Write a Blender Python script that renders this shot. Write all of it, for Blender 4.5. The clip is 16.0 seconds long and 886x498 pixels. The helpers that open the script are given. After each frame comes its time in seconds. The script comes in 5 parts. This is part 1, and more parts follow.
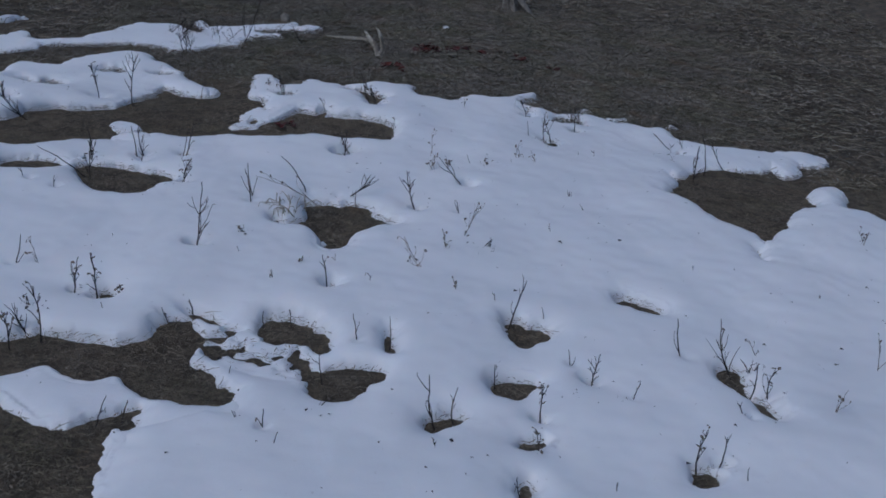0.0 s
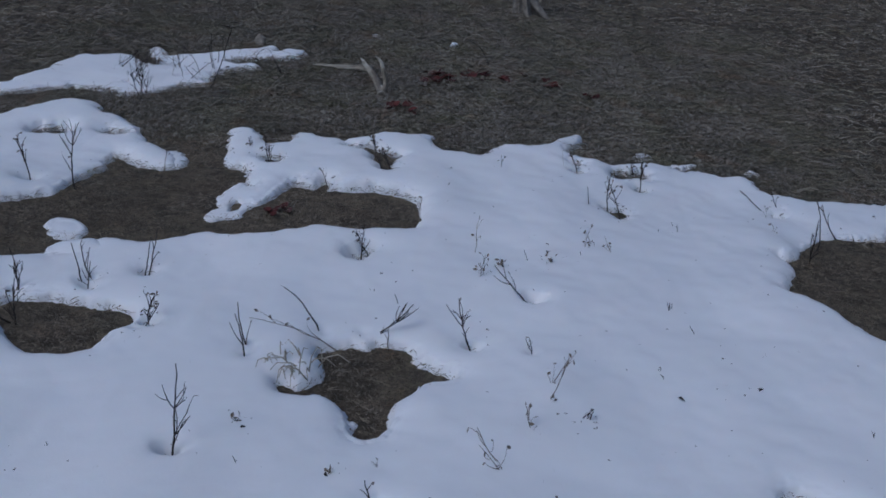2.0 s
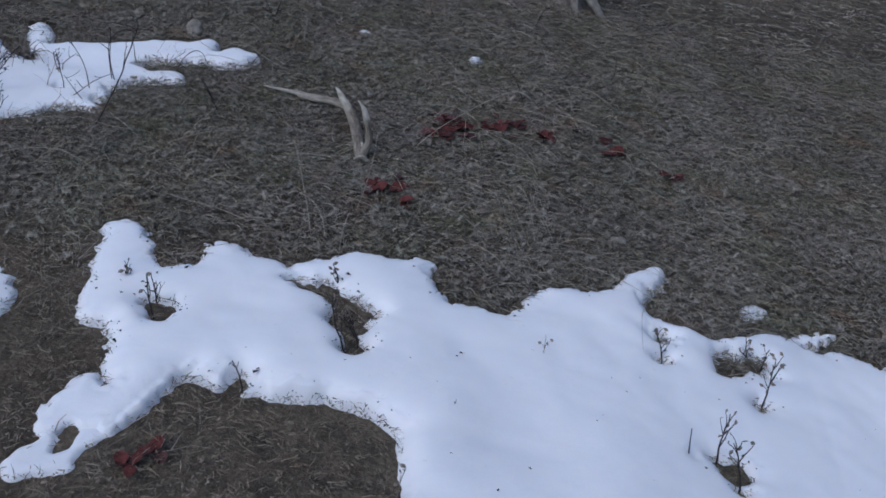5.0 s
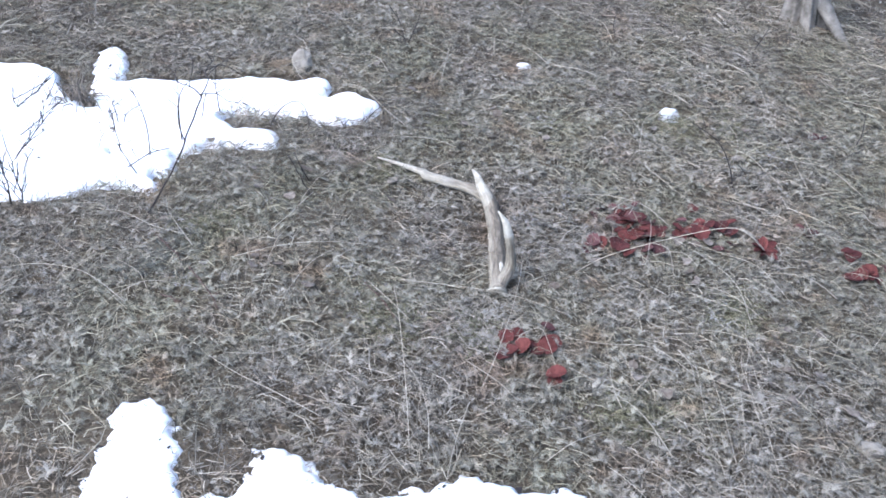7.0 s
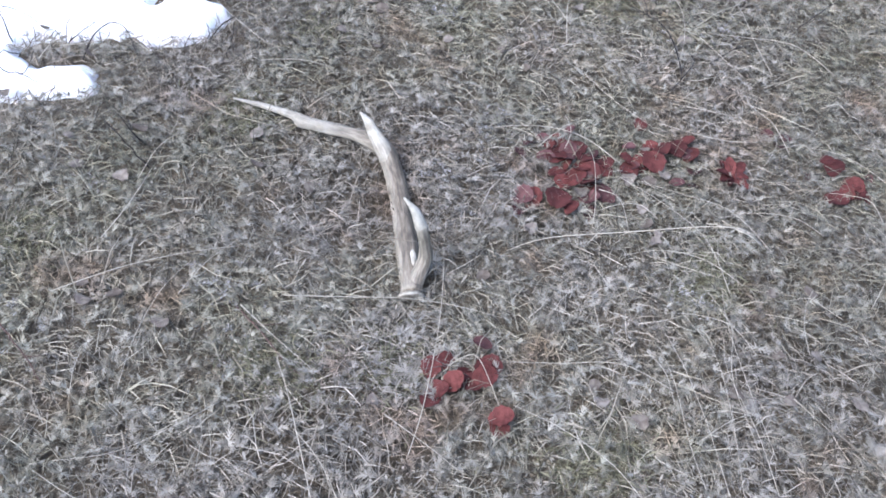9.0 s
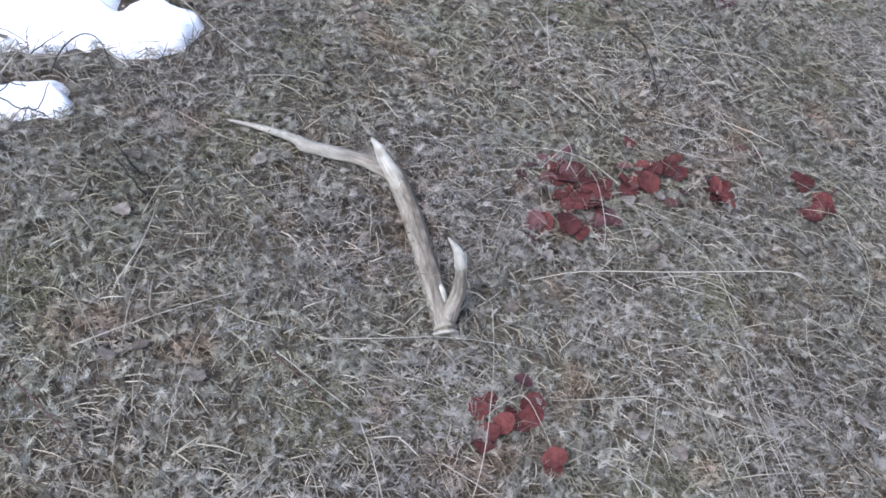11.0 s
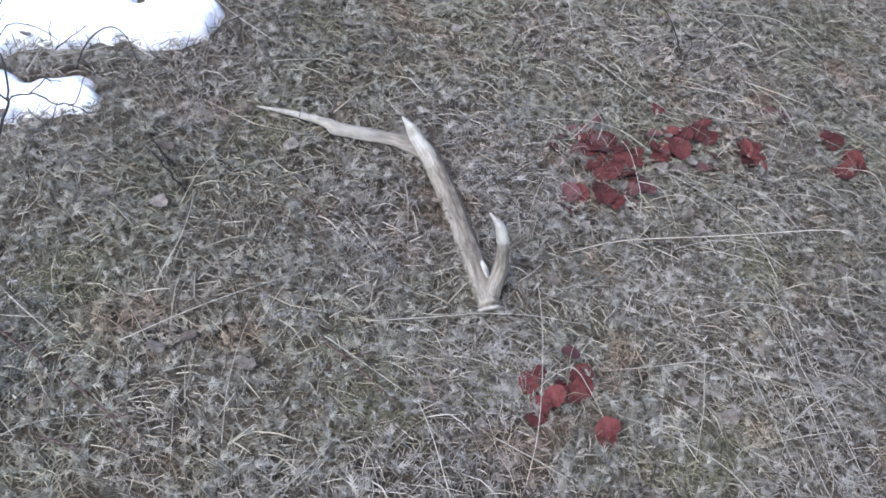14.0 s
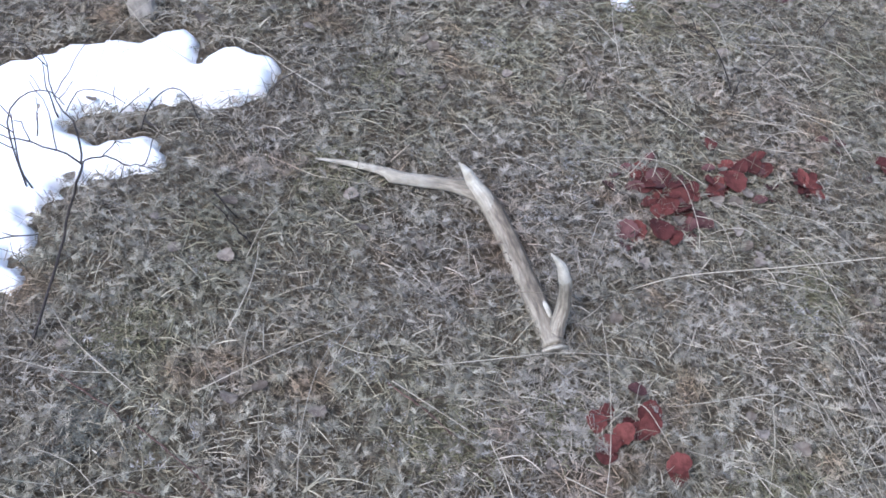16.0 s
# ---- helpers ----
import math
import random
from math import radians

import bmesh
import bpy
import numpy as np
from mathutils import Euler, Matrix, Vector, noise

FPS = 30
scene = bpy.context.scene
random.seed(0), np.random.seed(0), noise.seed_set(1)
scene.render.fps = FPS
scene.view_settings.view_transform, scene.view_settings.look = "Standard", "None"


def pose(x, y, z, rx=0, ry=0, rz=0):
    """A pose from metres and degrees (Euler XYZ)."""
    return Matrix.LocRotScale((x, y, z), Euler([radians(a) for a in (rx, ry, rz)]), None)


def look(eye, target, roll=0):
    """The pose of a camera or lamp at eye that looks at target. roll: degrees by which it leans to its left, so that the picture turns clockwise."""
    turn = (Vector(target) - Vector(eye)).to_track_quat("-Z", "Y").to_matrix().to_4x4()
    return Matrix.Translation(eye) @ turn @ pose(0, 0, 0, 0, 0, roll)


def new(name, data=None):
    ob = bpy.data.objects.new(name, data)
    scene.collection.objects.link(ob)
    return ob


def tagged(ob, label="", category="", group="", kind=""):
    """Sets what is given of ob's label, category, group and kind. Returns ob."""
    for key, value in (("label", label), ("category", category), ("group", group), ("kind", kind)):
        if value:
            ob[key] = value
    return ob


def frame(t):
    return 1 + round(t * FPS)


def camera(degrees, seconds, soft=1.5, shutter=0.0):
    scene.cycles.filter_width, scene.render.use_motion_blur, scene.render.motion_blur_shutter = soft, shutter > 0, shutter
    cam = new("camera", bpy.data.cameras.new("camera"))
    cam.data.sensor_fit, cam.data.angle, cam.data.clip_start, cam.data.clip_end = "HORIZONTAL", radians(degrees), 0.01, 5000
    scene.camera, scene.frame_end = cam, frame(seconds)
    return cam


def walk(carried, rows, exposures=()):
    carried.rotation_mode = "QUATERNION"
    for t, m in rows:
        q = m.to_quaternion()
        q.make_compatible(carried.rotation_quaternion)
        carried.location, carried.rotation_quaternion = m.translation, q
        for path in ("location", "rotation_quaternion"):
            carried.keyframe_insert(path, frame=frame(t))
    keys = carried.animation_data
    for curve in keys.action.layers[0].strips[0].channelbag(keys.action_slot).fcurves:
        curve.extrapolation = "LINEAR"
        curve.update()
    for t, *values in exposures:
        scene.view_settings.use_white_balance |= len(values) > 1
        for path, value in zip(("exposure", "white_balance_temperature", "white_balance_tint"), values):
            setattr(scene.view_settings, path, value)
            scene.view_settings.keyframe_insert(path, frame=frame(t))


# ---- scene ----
cam = camera(46.0, 16.0, soft=1.7, shutter=0.1)
PATH = [
    (0, (1.116, 0.262, 1.322), (0.809, 2.073, 0.532), -4.7),
    (0.5, (1.004, 0.488, 1.365), (0.728, 2.282, 0.524), -5.9),
    (1, (0.932, 0.831, 1.337), (0.489, 2.626, 0.575), -8.5),
    (1.5, (0.844, 1.119, 1.342), (0.37, 2.865, 0.489), -8.5),
    (2, (0.707, 1.406, 1.388), (0.461, 3.197, 0.531), -6.2),
    (2.5, (0.665, 1.652, 1.361), (0.432, 3.427, 0.469), -5.7),
    (3, (0.681, 1.985, 1.385), (0.388, 3.729, 0.452), -3.8),
    (3.5, (0.645, 2.211, 1.382), (0.429, 3.967, 0.45), -2.6),
    (3.7, (0.567, 2.348, 1.39), (0.409, 4.132, 0.501), -2.0),
    (5.8, (0.42, 3.606, 1.357), (0.178, 5.236, 0.224), 1.6),
    (6, (0.404, 3.712, 1.349), (0.12, 5.331, 0.209), 0.8),
    (6.5, (0.371, 4.049, 1.325), (-0.07, 5.671, 0.241), -1.1),
    (7, (0.307, 4.201, 1.327), (-0.189, 5.768, 0.187), -2.2),
    (7.5, (0.142, 4.328, 1.377), (-0.112, 5.903, 0.172), 1.0),
    (8, (0.125, 4.401, 1.413), (0.105, 5.924, 0.117), 4.6),
    (8.5, (0.144, 4.678, 1.332), (0.065, 6.14, -0.031), 0.1),
    (9, (0.136, 4.84, 1.307), (-0.104, 6.149, -0.186), -3.0),
    (9.2, (0.122, 4.85, 1.29), (-0.117, 6.126, -0.232), -2.9),
    (11.3, (-0.266, 4.952, 1.364), (-0.122, 6.215, -0.181), 8.9),
    (11.5, (-0.292, 4.961, 1.364), (-0.175, 6.241, -0.168), 9.0),
    (12, (-0.322, 4.967, 1.361), (-0.253, 6.262, -0.161), 9.0),
    (12.5, (-0.319, 4.962, 1.364), (-0.245, 6.255, -0.159), 9.3),
    (13, (-0.304, 4.948, 1.364), (-0.223, 6.247, -0.155), 8.1),
    (13.5, (-0.271, 4.932, 1.349), (-0.142, 6.181, -0.207), 6.2),
    (14, (-0.273, 4.936, 1.347), (-0.152, 6.17, -0.222), 5.4),
    (14.5, (-0.276, 4.933, 1.35), (-0.175, 6.173, -0.216), 3.3),
    (15, (-0.286, 4.93, 1.35), (-0.224, 6.169, -0.218), 0.3),
    (15.5, (-0.292, 4.928, 1.356), (-0.243, 6.191, -0.194), 0.1),
    (16, (-0.297, 4.925, 1.362), (-0.265, 6.225, -0.158), -0.1),
]
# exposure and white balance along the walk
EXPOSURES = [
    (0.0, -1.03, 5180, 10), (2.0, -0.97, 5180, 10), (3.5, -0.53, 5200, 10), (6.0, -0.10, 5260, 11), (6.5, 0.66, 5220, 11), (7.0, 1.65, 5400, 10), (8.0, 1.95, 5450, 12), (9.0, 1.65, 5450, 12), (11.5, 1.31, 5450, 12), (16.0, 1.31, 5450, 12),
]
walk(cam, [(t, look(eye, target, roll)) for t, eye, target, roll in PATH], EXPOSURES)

# ---- light: a thick evening overcast, all sky ----
world = bpy.data.worlds.new("overcast_sky")
scene.world = world
world.use_nodes = True
wn, wl = world.node_tree.nodes, world.node_tree.links
sky = wn.new("ShaderNodeTexSky")
sky.sky_type = "NISHITA"
sky.sun_disc = False
SUN_UP, SUN_ROUND = 58.0, 222.0
sky.sun_elevation, sky.sun_rotation = radians(SUN_UP), radians(SUN_ROUND)
sky.air_density, sky.dust_density, sky.ozone_density = 1.0, 4.0, 1.0
wn["Background"].inputs["Strength"].default_value = 0.115
wl.new(sky.outputs["Color"], wn["Background"].inputs["Color"])
sun_data = bpy.data.lights.new("sun", "SUN")
sun_data.energy, sun_data.angle, sun_data.color = 1.0, radians(40), (1.0, 0.97, 0.93)
sun = new("sun", sun_data)
sun.matrix_world = look((0, 0, 0), (-math.sin(radians(SUN_ROUND)) * math.cos(radians(SUN_UP)), -math.cos(radians(SUN_ROUND)) * math.cos(radians(SUN_UP)), -math.sin(radians(SUN_UP))))

# ---- the hillside: a plane that falls to the right, with its own coordinates u (across), v (ahead), h (off the ground) ----
SLOPE = radians(10.0)
HILL = Matrix.Rotation(SLOPE, 4, "Y")
rng = np.random.default_rng(7)


def relief(u, v):
    """The broad swell of the ground."""
    k = np.clip((v - 4.2) / 1.0, 0, 1)
    k = k * k * (3 - 2 * k)
    return k * (0.008 - 0.06 * np.minimum(u * u, 1.3))


def hill(u, v, h=0.0):
    """A point of the hillside, h above the ground, in the world."""
    return HILL @ Vector((u, v, float(relief(u, v)) + h))


def hill_array(p):
    """Rows of u, v, height over the plane, laid into the world."""
    return p @ np.array(HILL.to_3x3()).T


def value_noise(u, v, size, seed):
    """Smooth noise from -1 to 1 over arrays, with features of about that size."""
    g = np.random.default_rng(seed).uniform(-1, 1, (256, 256))
    x, y = u / size + 500, v / size + 500
    i, j = np.floor(x).astype(int), np.floor(y).astype(int)
    a, b = x - i, y - j
    a, b = a * a * (3 - 2 * a), b * b * (3 - 2 * b)
    i, j, i1, j1 = i % 256, j % 256, (i + 1) % 256, (j + 1) % 256
    return (g[i, j] * (1 - a) + g[i1, j] * a) * (1 - b) + (g[i, j1] * (1 - a) + g[i1, j1] * a) * b


# ---- materials ----
def shader(name, rough=0.8):
    m = bpy.data.materials.new(name)
    m.use_nodes = True
    nodes, links = m.node_tree.nodes, m.node_tree.links
    p = nodes["Principled BSDF"]
    p.inputs["Roughness"].default_value = rough
    return m, nodes, links, p


def noise_node(nodes, links, scale, detail=4.0, rough=0.6, space="Object"):
    c = nodes.new("ShaderNodeTexCoord")
    n = nodes.new("ShaderNodeTexNoise")
    n.inputs["Scale"].default_value, n.inputs["Detail"].default_value, n.inputs["Roughness"].default_value = scale, detail, rough
    links.new(c.outputs[space], n.inputs["Vector"])
    return n.outputs["Fac"]


def ramp(nodes, links, fac, stops):
    r = nodes.new("ShaderNodeValToRGB")
    while len(r.color_ramp.elements) < len(stops):
        r.color_ramp.elements.new(0.5)
    for e, (at, col) in zip(r.color_ramp.elements, stops):
        e.position, e.color = at, (*col, 1)
    links.new(fac, r.inputs["Fac"])
    return r.outputs["Color"]


def mix(nodes, links, fac, a, b, how="MIX"):
    m = nodes.new("ShaderNodeMix")
    m.data_type, m.blend_type = "RGBA", how
    for socket, value in ((m.inputs[0], fac), (m.inputs[6], a), (m.inputs[7], b)):
        if isinstance(value, (int, float)):
            socket.default_value = value
        elif isinstance(value, tuple):
            socket.default_value = (*value, 1)
        else:
            links.new(value, socket)
    return m.outputs[2]


def bump(nodes, links, p, height, strength, distance):
    b = nodes.new("ShaderNodeBump")
    b.inputs["Strength"].default_value, b.inputs["Distance"].default_value = strength, distance
    links.new(height, b.inputs["Height"])
    links.new(b.outputs["Normal"], p.inputs["Normal"])


def snow_material():
    m, n, l, p = shader("old_snow", 0.65)
    broad = ramp(n, l, noise_node(n, l, 2.2, 4), [(0.3, (0.80, 0.81, 0.83)), (0.7, (0.88, 0.88, 0.89))])
    dirt = ramp(n, l, noise_node(n, l, 38, 6, 0.7), [(0.66, (0, 0, 0)), (0.82, (1, 1, 1))])
    specks = mix(n, l, dirt, broad, (0.55, 0.53, 0.50))
    l.new(specks, p.inputs["Base Color"])
    p.inputs["Subsurface Weight"].default_value = 0.25
    p.inputs["Subsurface Radius"].default_value = (0.02, 0.025, 0.03)
    p.inputs["Subsurface Scale"].default_value = 0.5
    bump(n, l, p, mix(n, l, 0.5, noise_node(n, l, 60, 4), noise_node(n, l, 400, 2)), 0.35, 0.004)
    return m


def soil_material():
    m, n, l, p = shader("thatch_soil", 0.95)
    fine = ramp(n, l, noise_node(n, l, 90, 8, 0.75), [(0.3, (0.085, 0.067, 0.047)), (0.55, (0.195, 0.159, 0.115)), (0.75, (0.30, 0.252, 0.188))])
    broad = ramp(n, l, noise_node(n, l, 1.6, 3), [(0.35, (0.62, 0.60, 0.56)), (0.65, (1.0, 1.0, 1.0))])
    clumps = ramp(n, l, noise_node(n, l, 16, 5, 0.65), [(0.36, (0.50, 0.50, 0.46)), (0.62, (1.12, 1.08, 1.0))])
    both = mix(n, l, 1.0, fine, broad, "MULTIPLY")
    l.new(mix(n, l, 1.0, both, clumps, "MULTIPLY"), p.inputs["Base Color"])
    bump(n, l, p, noise_node(n, l, 120, 6, 0.7), 0.9, 0.02)
    return m


def strand_material(name, stops, rough=0.75, patch=None):
    """Blades and bits that differ one by one, with broad patches of another tint."""
    m, n, l, p = shader(name, rough)
    g = n.new("ShaderNodeNewGeometry")
    col = ramp(n, l, g.outputs["Random Per Island"], stops)
    if patch:
        far = ramp(n, l, noise_node(n, l, 3.2, 4), [(0.42, (0, 0, 0)), (0.66, (1, 1, 1))])
        col = mix(n, l, far, col, mix(n, l, 1.0, col, patch, "MULTIPLY"))
        brown = ramp(n, l, noise_node(n, l, 7.5, 3), [(0.56, (0, 0, 0)), (0.72, (0.8, 0.8, 0.8))])
        col = mix(n, l, brown, col, mix(n, l, 1.0, col, (0.95, 0.72, 0.58), "MULTIPLY"))
        pale = ramp(n, l, noise_node(n, l, 5.5, 5, 0.7), [(0.50, (0, 0, 0)), (0.72, (0.7, 0.7, 0.7))])
        col = mix(n, l, pale, col, mix(n, l, 0.4, col, (0.40, 0.375, 0.345)))
        swell = ramp(n, l, noise_node(n, l, 2.4, 3), [(0.36, (0.90, 0.885, 0.86)), (0.64, (1.16, 1.14, 1.09))])
        col = mix(n, l, 1.0, col, swell, "MULTIPLY")
    l.new(col, p.inputs["Base Color"])
    return m


def bark_material(name, dark, light, scale=60.0, rough=0.8):
    m, n, l, p = shader(name, rough)
    l.new(ramp(n, l, noise_node(n, l, scale, 6, 0.7), [(0.35, dark), (0.68, light)]), p.inputs["Base Color"])
    bump(n, l, p, noise_node(n, l, scale * 3, 4), 0.5, 0.002)
    return m


def antler_material():
    m, n, l, p = shader("weathered_antler", 0.55)
    g = n.new("ShaderNodeAttribute")
    g.attribute_name = "grain"
    grain = n.new("ShaderNodeTexNoise")
    grain.inputs["Scale"].default_value, grain.inputs["Detail"].default_value, grain.inputs["Roughness"].default_value = 1.0, 6, 0.65
    l.new(g.outputs["Vector"], grain.inputs["Vector"])
    streak = ramp(n, l, grain.outputs["Fac"], [(0.34, (0.07, 0.055, 0.042)), (0.47, (0.16, 0.133, 0.095)), (0.64, (0.34, 0.305, 0.24))])
    a = n.new("ShaderNodeAttribute")
    a.attribute_name = "polish"
    bone = ramp(n, l, noise_node(n, l, 60, 4), [(0.3, (0.36, 0.326, 0.255)), (0.7, (0.63, 0.595, 0.505))])
    worn = ramp(n, l, noise_node(n, l, 22, 5, 0.7), [(0.45, (0, 0, 0)), (0.65, (0.25, 0.25, 0.25))])
    both = mix(n, l, 1.0, a.outputs["Color"], worn, "ADD")
    side = n.new("ShaderNodeAttribute")
    side.attribute_name = "brown"
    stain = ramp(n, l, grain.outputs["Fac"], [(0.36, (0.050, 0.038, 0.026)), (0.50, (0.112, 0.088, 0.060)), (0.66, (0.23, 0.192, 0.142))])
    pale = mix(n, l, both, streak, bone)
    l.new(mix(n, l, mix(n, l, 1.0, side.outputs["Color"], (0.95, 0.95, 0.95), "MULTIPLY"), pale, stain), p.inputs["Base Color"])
    bump(n, l, p, grain.outputs["Fac"], 0.9, 0.003)
    return m


def leaf_material(name, dark, light):
    m, n, l, p = shader(name, 0.8)
    p.inputs["Specular IOR Level"].default_value = 0.2
    o = n.new("ShaderNodeObjectInfo")
    base = ramp(n, l, o.outputs["Random"], [(0.0, dark), (1.0, light)])
    spots = ramp(n, l, noise_node(n, l, 70, 5), [(0.35, (0.55, 0.5, 0.5)), (0.62, (1.0, 1.0, 1.0))])
    l.new(mix(n, l, 1.0, base, spots, "MULTIPLY"), p.inputs["Base Color"])
    bump(n, l, p, noise_node(n, l, 160, 3), 0.4, 0.002)
    return m


SNOW = snow_material()
SOIL = soil_material()
GRASS = strand_material("dead_grass", [(0.0, (0.046, 0.037, 0.026)), (0.4, (0.138, 0.117, 0.087)), (0.75, (0.262, 0.232, 0.186)), (1.0, (0.42, 0.382, 0.322))], 0.75, (0.86, 0.90, 0.76))
FEATHER = strand_material("grey_feathery_leaves", [(0.0, (0.082, 0.072, 0.057)), (0.35, (0.168, 0.151, 0.124)), (0.7, (0.252, 0.232, 0.198)), (1.0, (0.32, 0.299, 0.261))], 0.85, (0.88, 0.92, 0.80))
LITTER = strand_material("leaf_litter", [(0.0, (0.075, 0.062, 0.049)), (0.4, (0.16, 0.142, 0.117)), (0.75, (0.245, 0.225, 0.192)), (1.0, (0.285, 0.266, 0.232))], 0.85, (0.9, 0.92, 0.84))
THATCH = strand_material("brown_thatch", [(0.0, (0.138, 0.108, 0.075)), (0.4, (0.195, 0.158, 0.113)), (0.75, (0.240, 0.198, 0.145)), (1.0, (0.305, 0.256, 0.192))], 0.85, (0.66, 0.70, 0.56))
STRAW = bark_material("pale_straw", (0.27, 0.235, 0.175), (0.46, 0.42, 0.34), 90, 0.6)
TWIG = bark_material("dark_twig_bark", (0.010, 0.008, 0.007), (0.042, 0.032, 0.028), 120)
WEED = bark_material("dry_weed_stem", (0.09, 0.075, 0.06), (0.24, 0.20, 0.16), 120)
WOOD = bark_material("weathered_grey_wood", (0.10, 0.088, 0.072), (0.30, 0.272, 0.235), 26)
BONE = antler_material()
RED = leaf_material("dark_red_leaf", (0.060, 0.018, 0.016), (0.130, 0.040, 0.034))
DULL_RED = leaf_material("faded_mauve_leaf", (0.060, 0.026, 0.025), (0.125, 0.062, 0.060))
DEAD = leaf_material("dead_pale_leaf", (0.13, 0.108, 0.085), (0.25, 0.22, 0.185))
RUST = bark_material("red_brown_stem", (0.055, 0.028, 0.023), (0.125, 0.068, 0.055), 120)
STONE = bark_material("pale_stone", (0.17, 0.15, 0.12), (0.31, 0.28, 0.24), 40)


# ---- makers ----
def mesh_of(name, verts, faces, material, smooth=True):
    me = bpy.data.meshes.new(name)
    me.from_pydata(verts, [], faces)
    me.materials.append(material)
    if smooth:
        me.polygons.foreach_set("use_smooth", np.ones(len(me.polygons), bool))
    me.update()
    return me


def quick_mesh(name, verts, faces, material, smooth=True):
    """A large mesh out of arrays: faces all with the same number of corners."""
    me = bpy.data.meshes.new(name)
    n, k = faces.shape
    me.vertices.add(len(verts))
    me.vertices.foreach_set("co", np.ascontiguousarray(verts, np.float32).ravel())
    me.loops.add(n * k)
    me.loops.foreach_set("vertex_index", np.ascontiguousarray(faces, np.int32).ravel())
    me.polygons.add(n)
    me.polygons.foreach_set("loop_start", np.arange(0, n * k, k, dtype=np.int32))
    me.polygons.foreach_set("loop_total", np.full(n, k, np.int32))
    me.polygons.foreach_set("use_smooth", np.full(n, smooth))
    me.materials.append(material)
    me.update(calc_edges=True)
    return me


def thing(name, at, label, category, group=""):
    """An empty at the base of a thing, which carries its parts."""
    ob = new(name)
    ob.empty_display_size = 0.02
    ob.matrix_world = Matrix.Translation(at)
    return tagged(ob, label, category, group)


def part(name, me, parent, label="", m=None):
    ob = new(name, me)
    ob.parent = parent
    if m is not None:
        ob.matrix_local = m
    return tagged(ob, label)


def tube(spine, radii, sides=7, flat=None, wobble=0.0):
    """Verts and faces of a tapered tube along a spine of points. flat: squash across."""
    verts, faces = [], []
    spine = [Vector(p) for p in spine]
    side = None
    for i, (p, r) in enumerate(zip(spine, radii)):
        d = (spine[min(i + 1, len(spine) - 1)] - spine[max(i - 1, 0)]).normalized()
        if side is None:
            side = d.orthogonal().normalized()
        side = (side - d * side.dot(d)).normalized()
        up = d.cross(side)
        for k in range(sides):
            a = 2 * math.pi * k / sides
            rr = r * (1 + wobble * random.uniform(-1, 1))
            verts.append(p + side * math.cos(a) * rr + up * math.sin(a) * rr * (flat or 1))
    for i in range(len(spine) - 1):
        for k in range(sides):
            a, b = i * sides + k, i * sides + (k + 1) % sides
            faces.append((a, b, b + sides, a + sides))
    faces.append(tuple(range(sides))[::-1])
    faces.append(tuple(range((len(spine) - 1) * sides, len(spine) * sides)))
    return verts, faces


def curve_points(points, n):
    """n points on a smooth line through control points (x, y, z, r)."""
    c = np.array([points[0], *points, points[-1]], float)
    out = []
    for s in np.linspace(0, len(points) - 1 - 1e-6, n):
        i, t = int(s), s - int(s)
        a, b, d, e = c[i], c[i + 1], c[i + 2], c[i + 3]
        out.append(0.5 * (2 * b + (d - a) * t + (2 * a - 5 * b + 4 * d - e) * t * t + (3 * b - a - 3 * d + e) * t ** 3))
    return np.array(out)


# ---- ground ----
def graded(low, high, step, far):
    a = np.arange(low, high, step)
    grow, r, s = [], 0.0, step
    while r < far:
        s *= 1.35
        r += s
        grow.append(r)
    g = np.array(grow)
    return np.concatenate([low - g[::-1], a, a[-1] + g])


def build_ground():
    us, vs = graded(-3.2, 3.6, 0.03, 700), graded(0.0, 10.5, 0.03, 700)
    U, V = np.meshgrid(us, vs, indexing="ij")
    near = np.clip(1 - (np.maximum(np.abs(U), np.abs(V - 5)) - 5) / 6, 0, 1)
    h = relief(U, V) + near * (0.006 * value_noise(U, V, 0.16, 3) + 0.004 * value_noise(U, V, 0.05, 4) + 0.012 * (value_noise(U, V, 0.9, 5) - 0.5) * 0.6)
    far = np.maximum(np.hypot(U, V - 5) - 14, 0)
    h = h + 0.02 * far ** 0.9 * value_noise(U, V, 9.0, 6) - 0.004
    p = np.stack([U, V, h], -1).reshape(-1, 3)
    i, j = len(us), len(vs)
    k = (np.arange(i - 1)[:, None] * j + np.arange(j - 1)[None]).ravel()
    me = quick_mesh("ground", hill_array(p), np.stack([k, k + j, k + j + 1, k + 1], -1), SOIL)
    return tagged(new("ground", me), "brown matted thatch and soil of a grassy hillside", "ground", kind="structure")


build_ground()

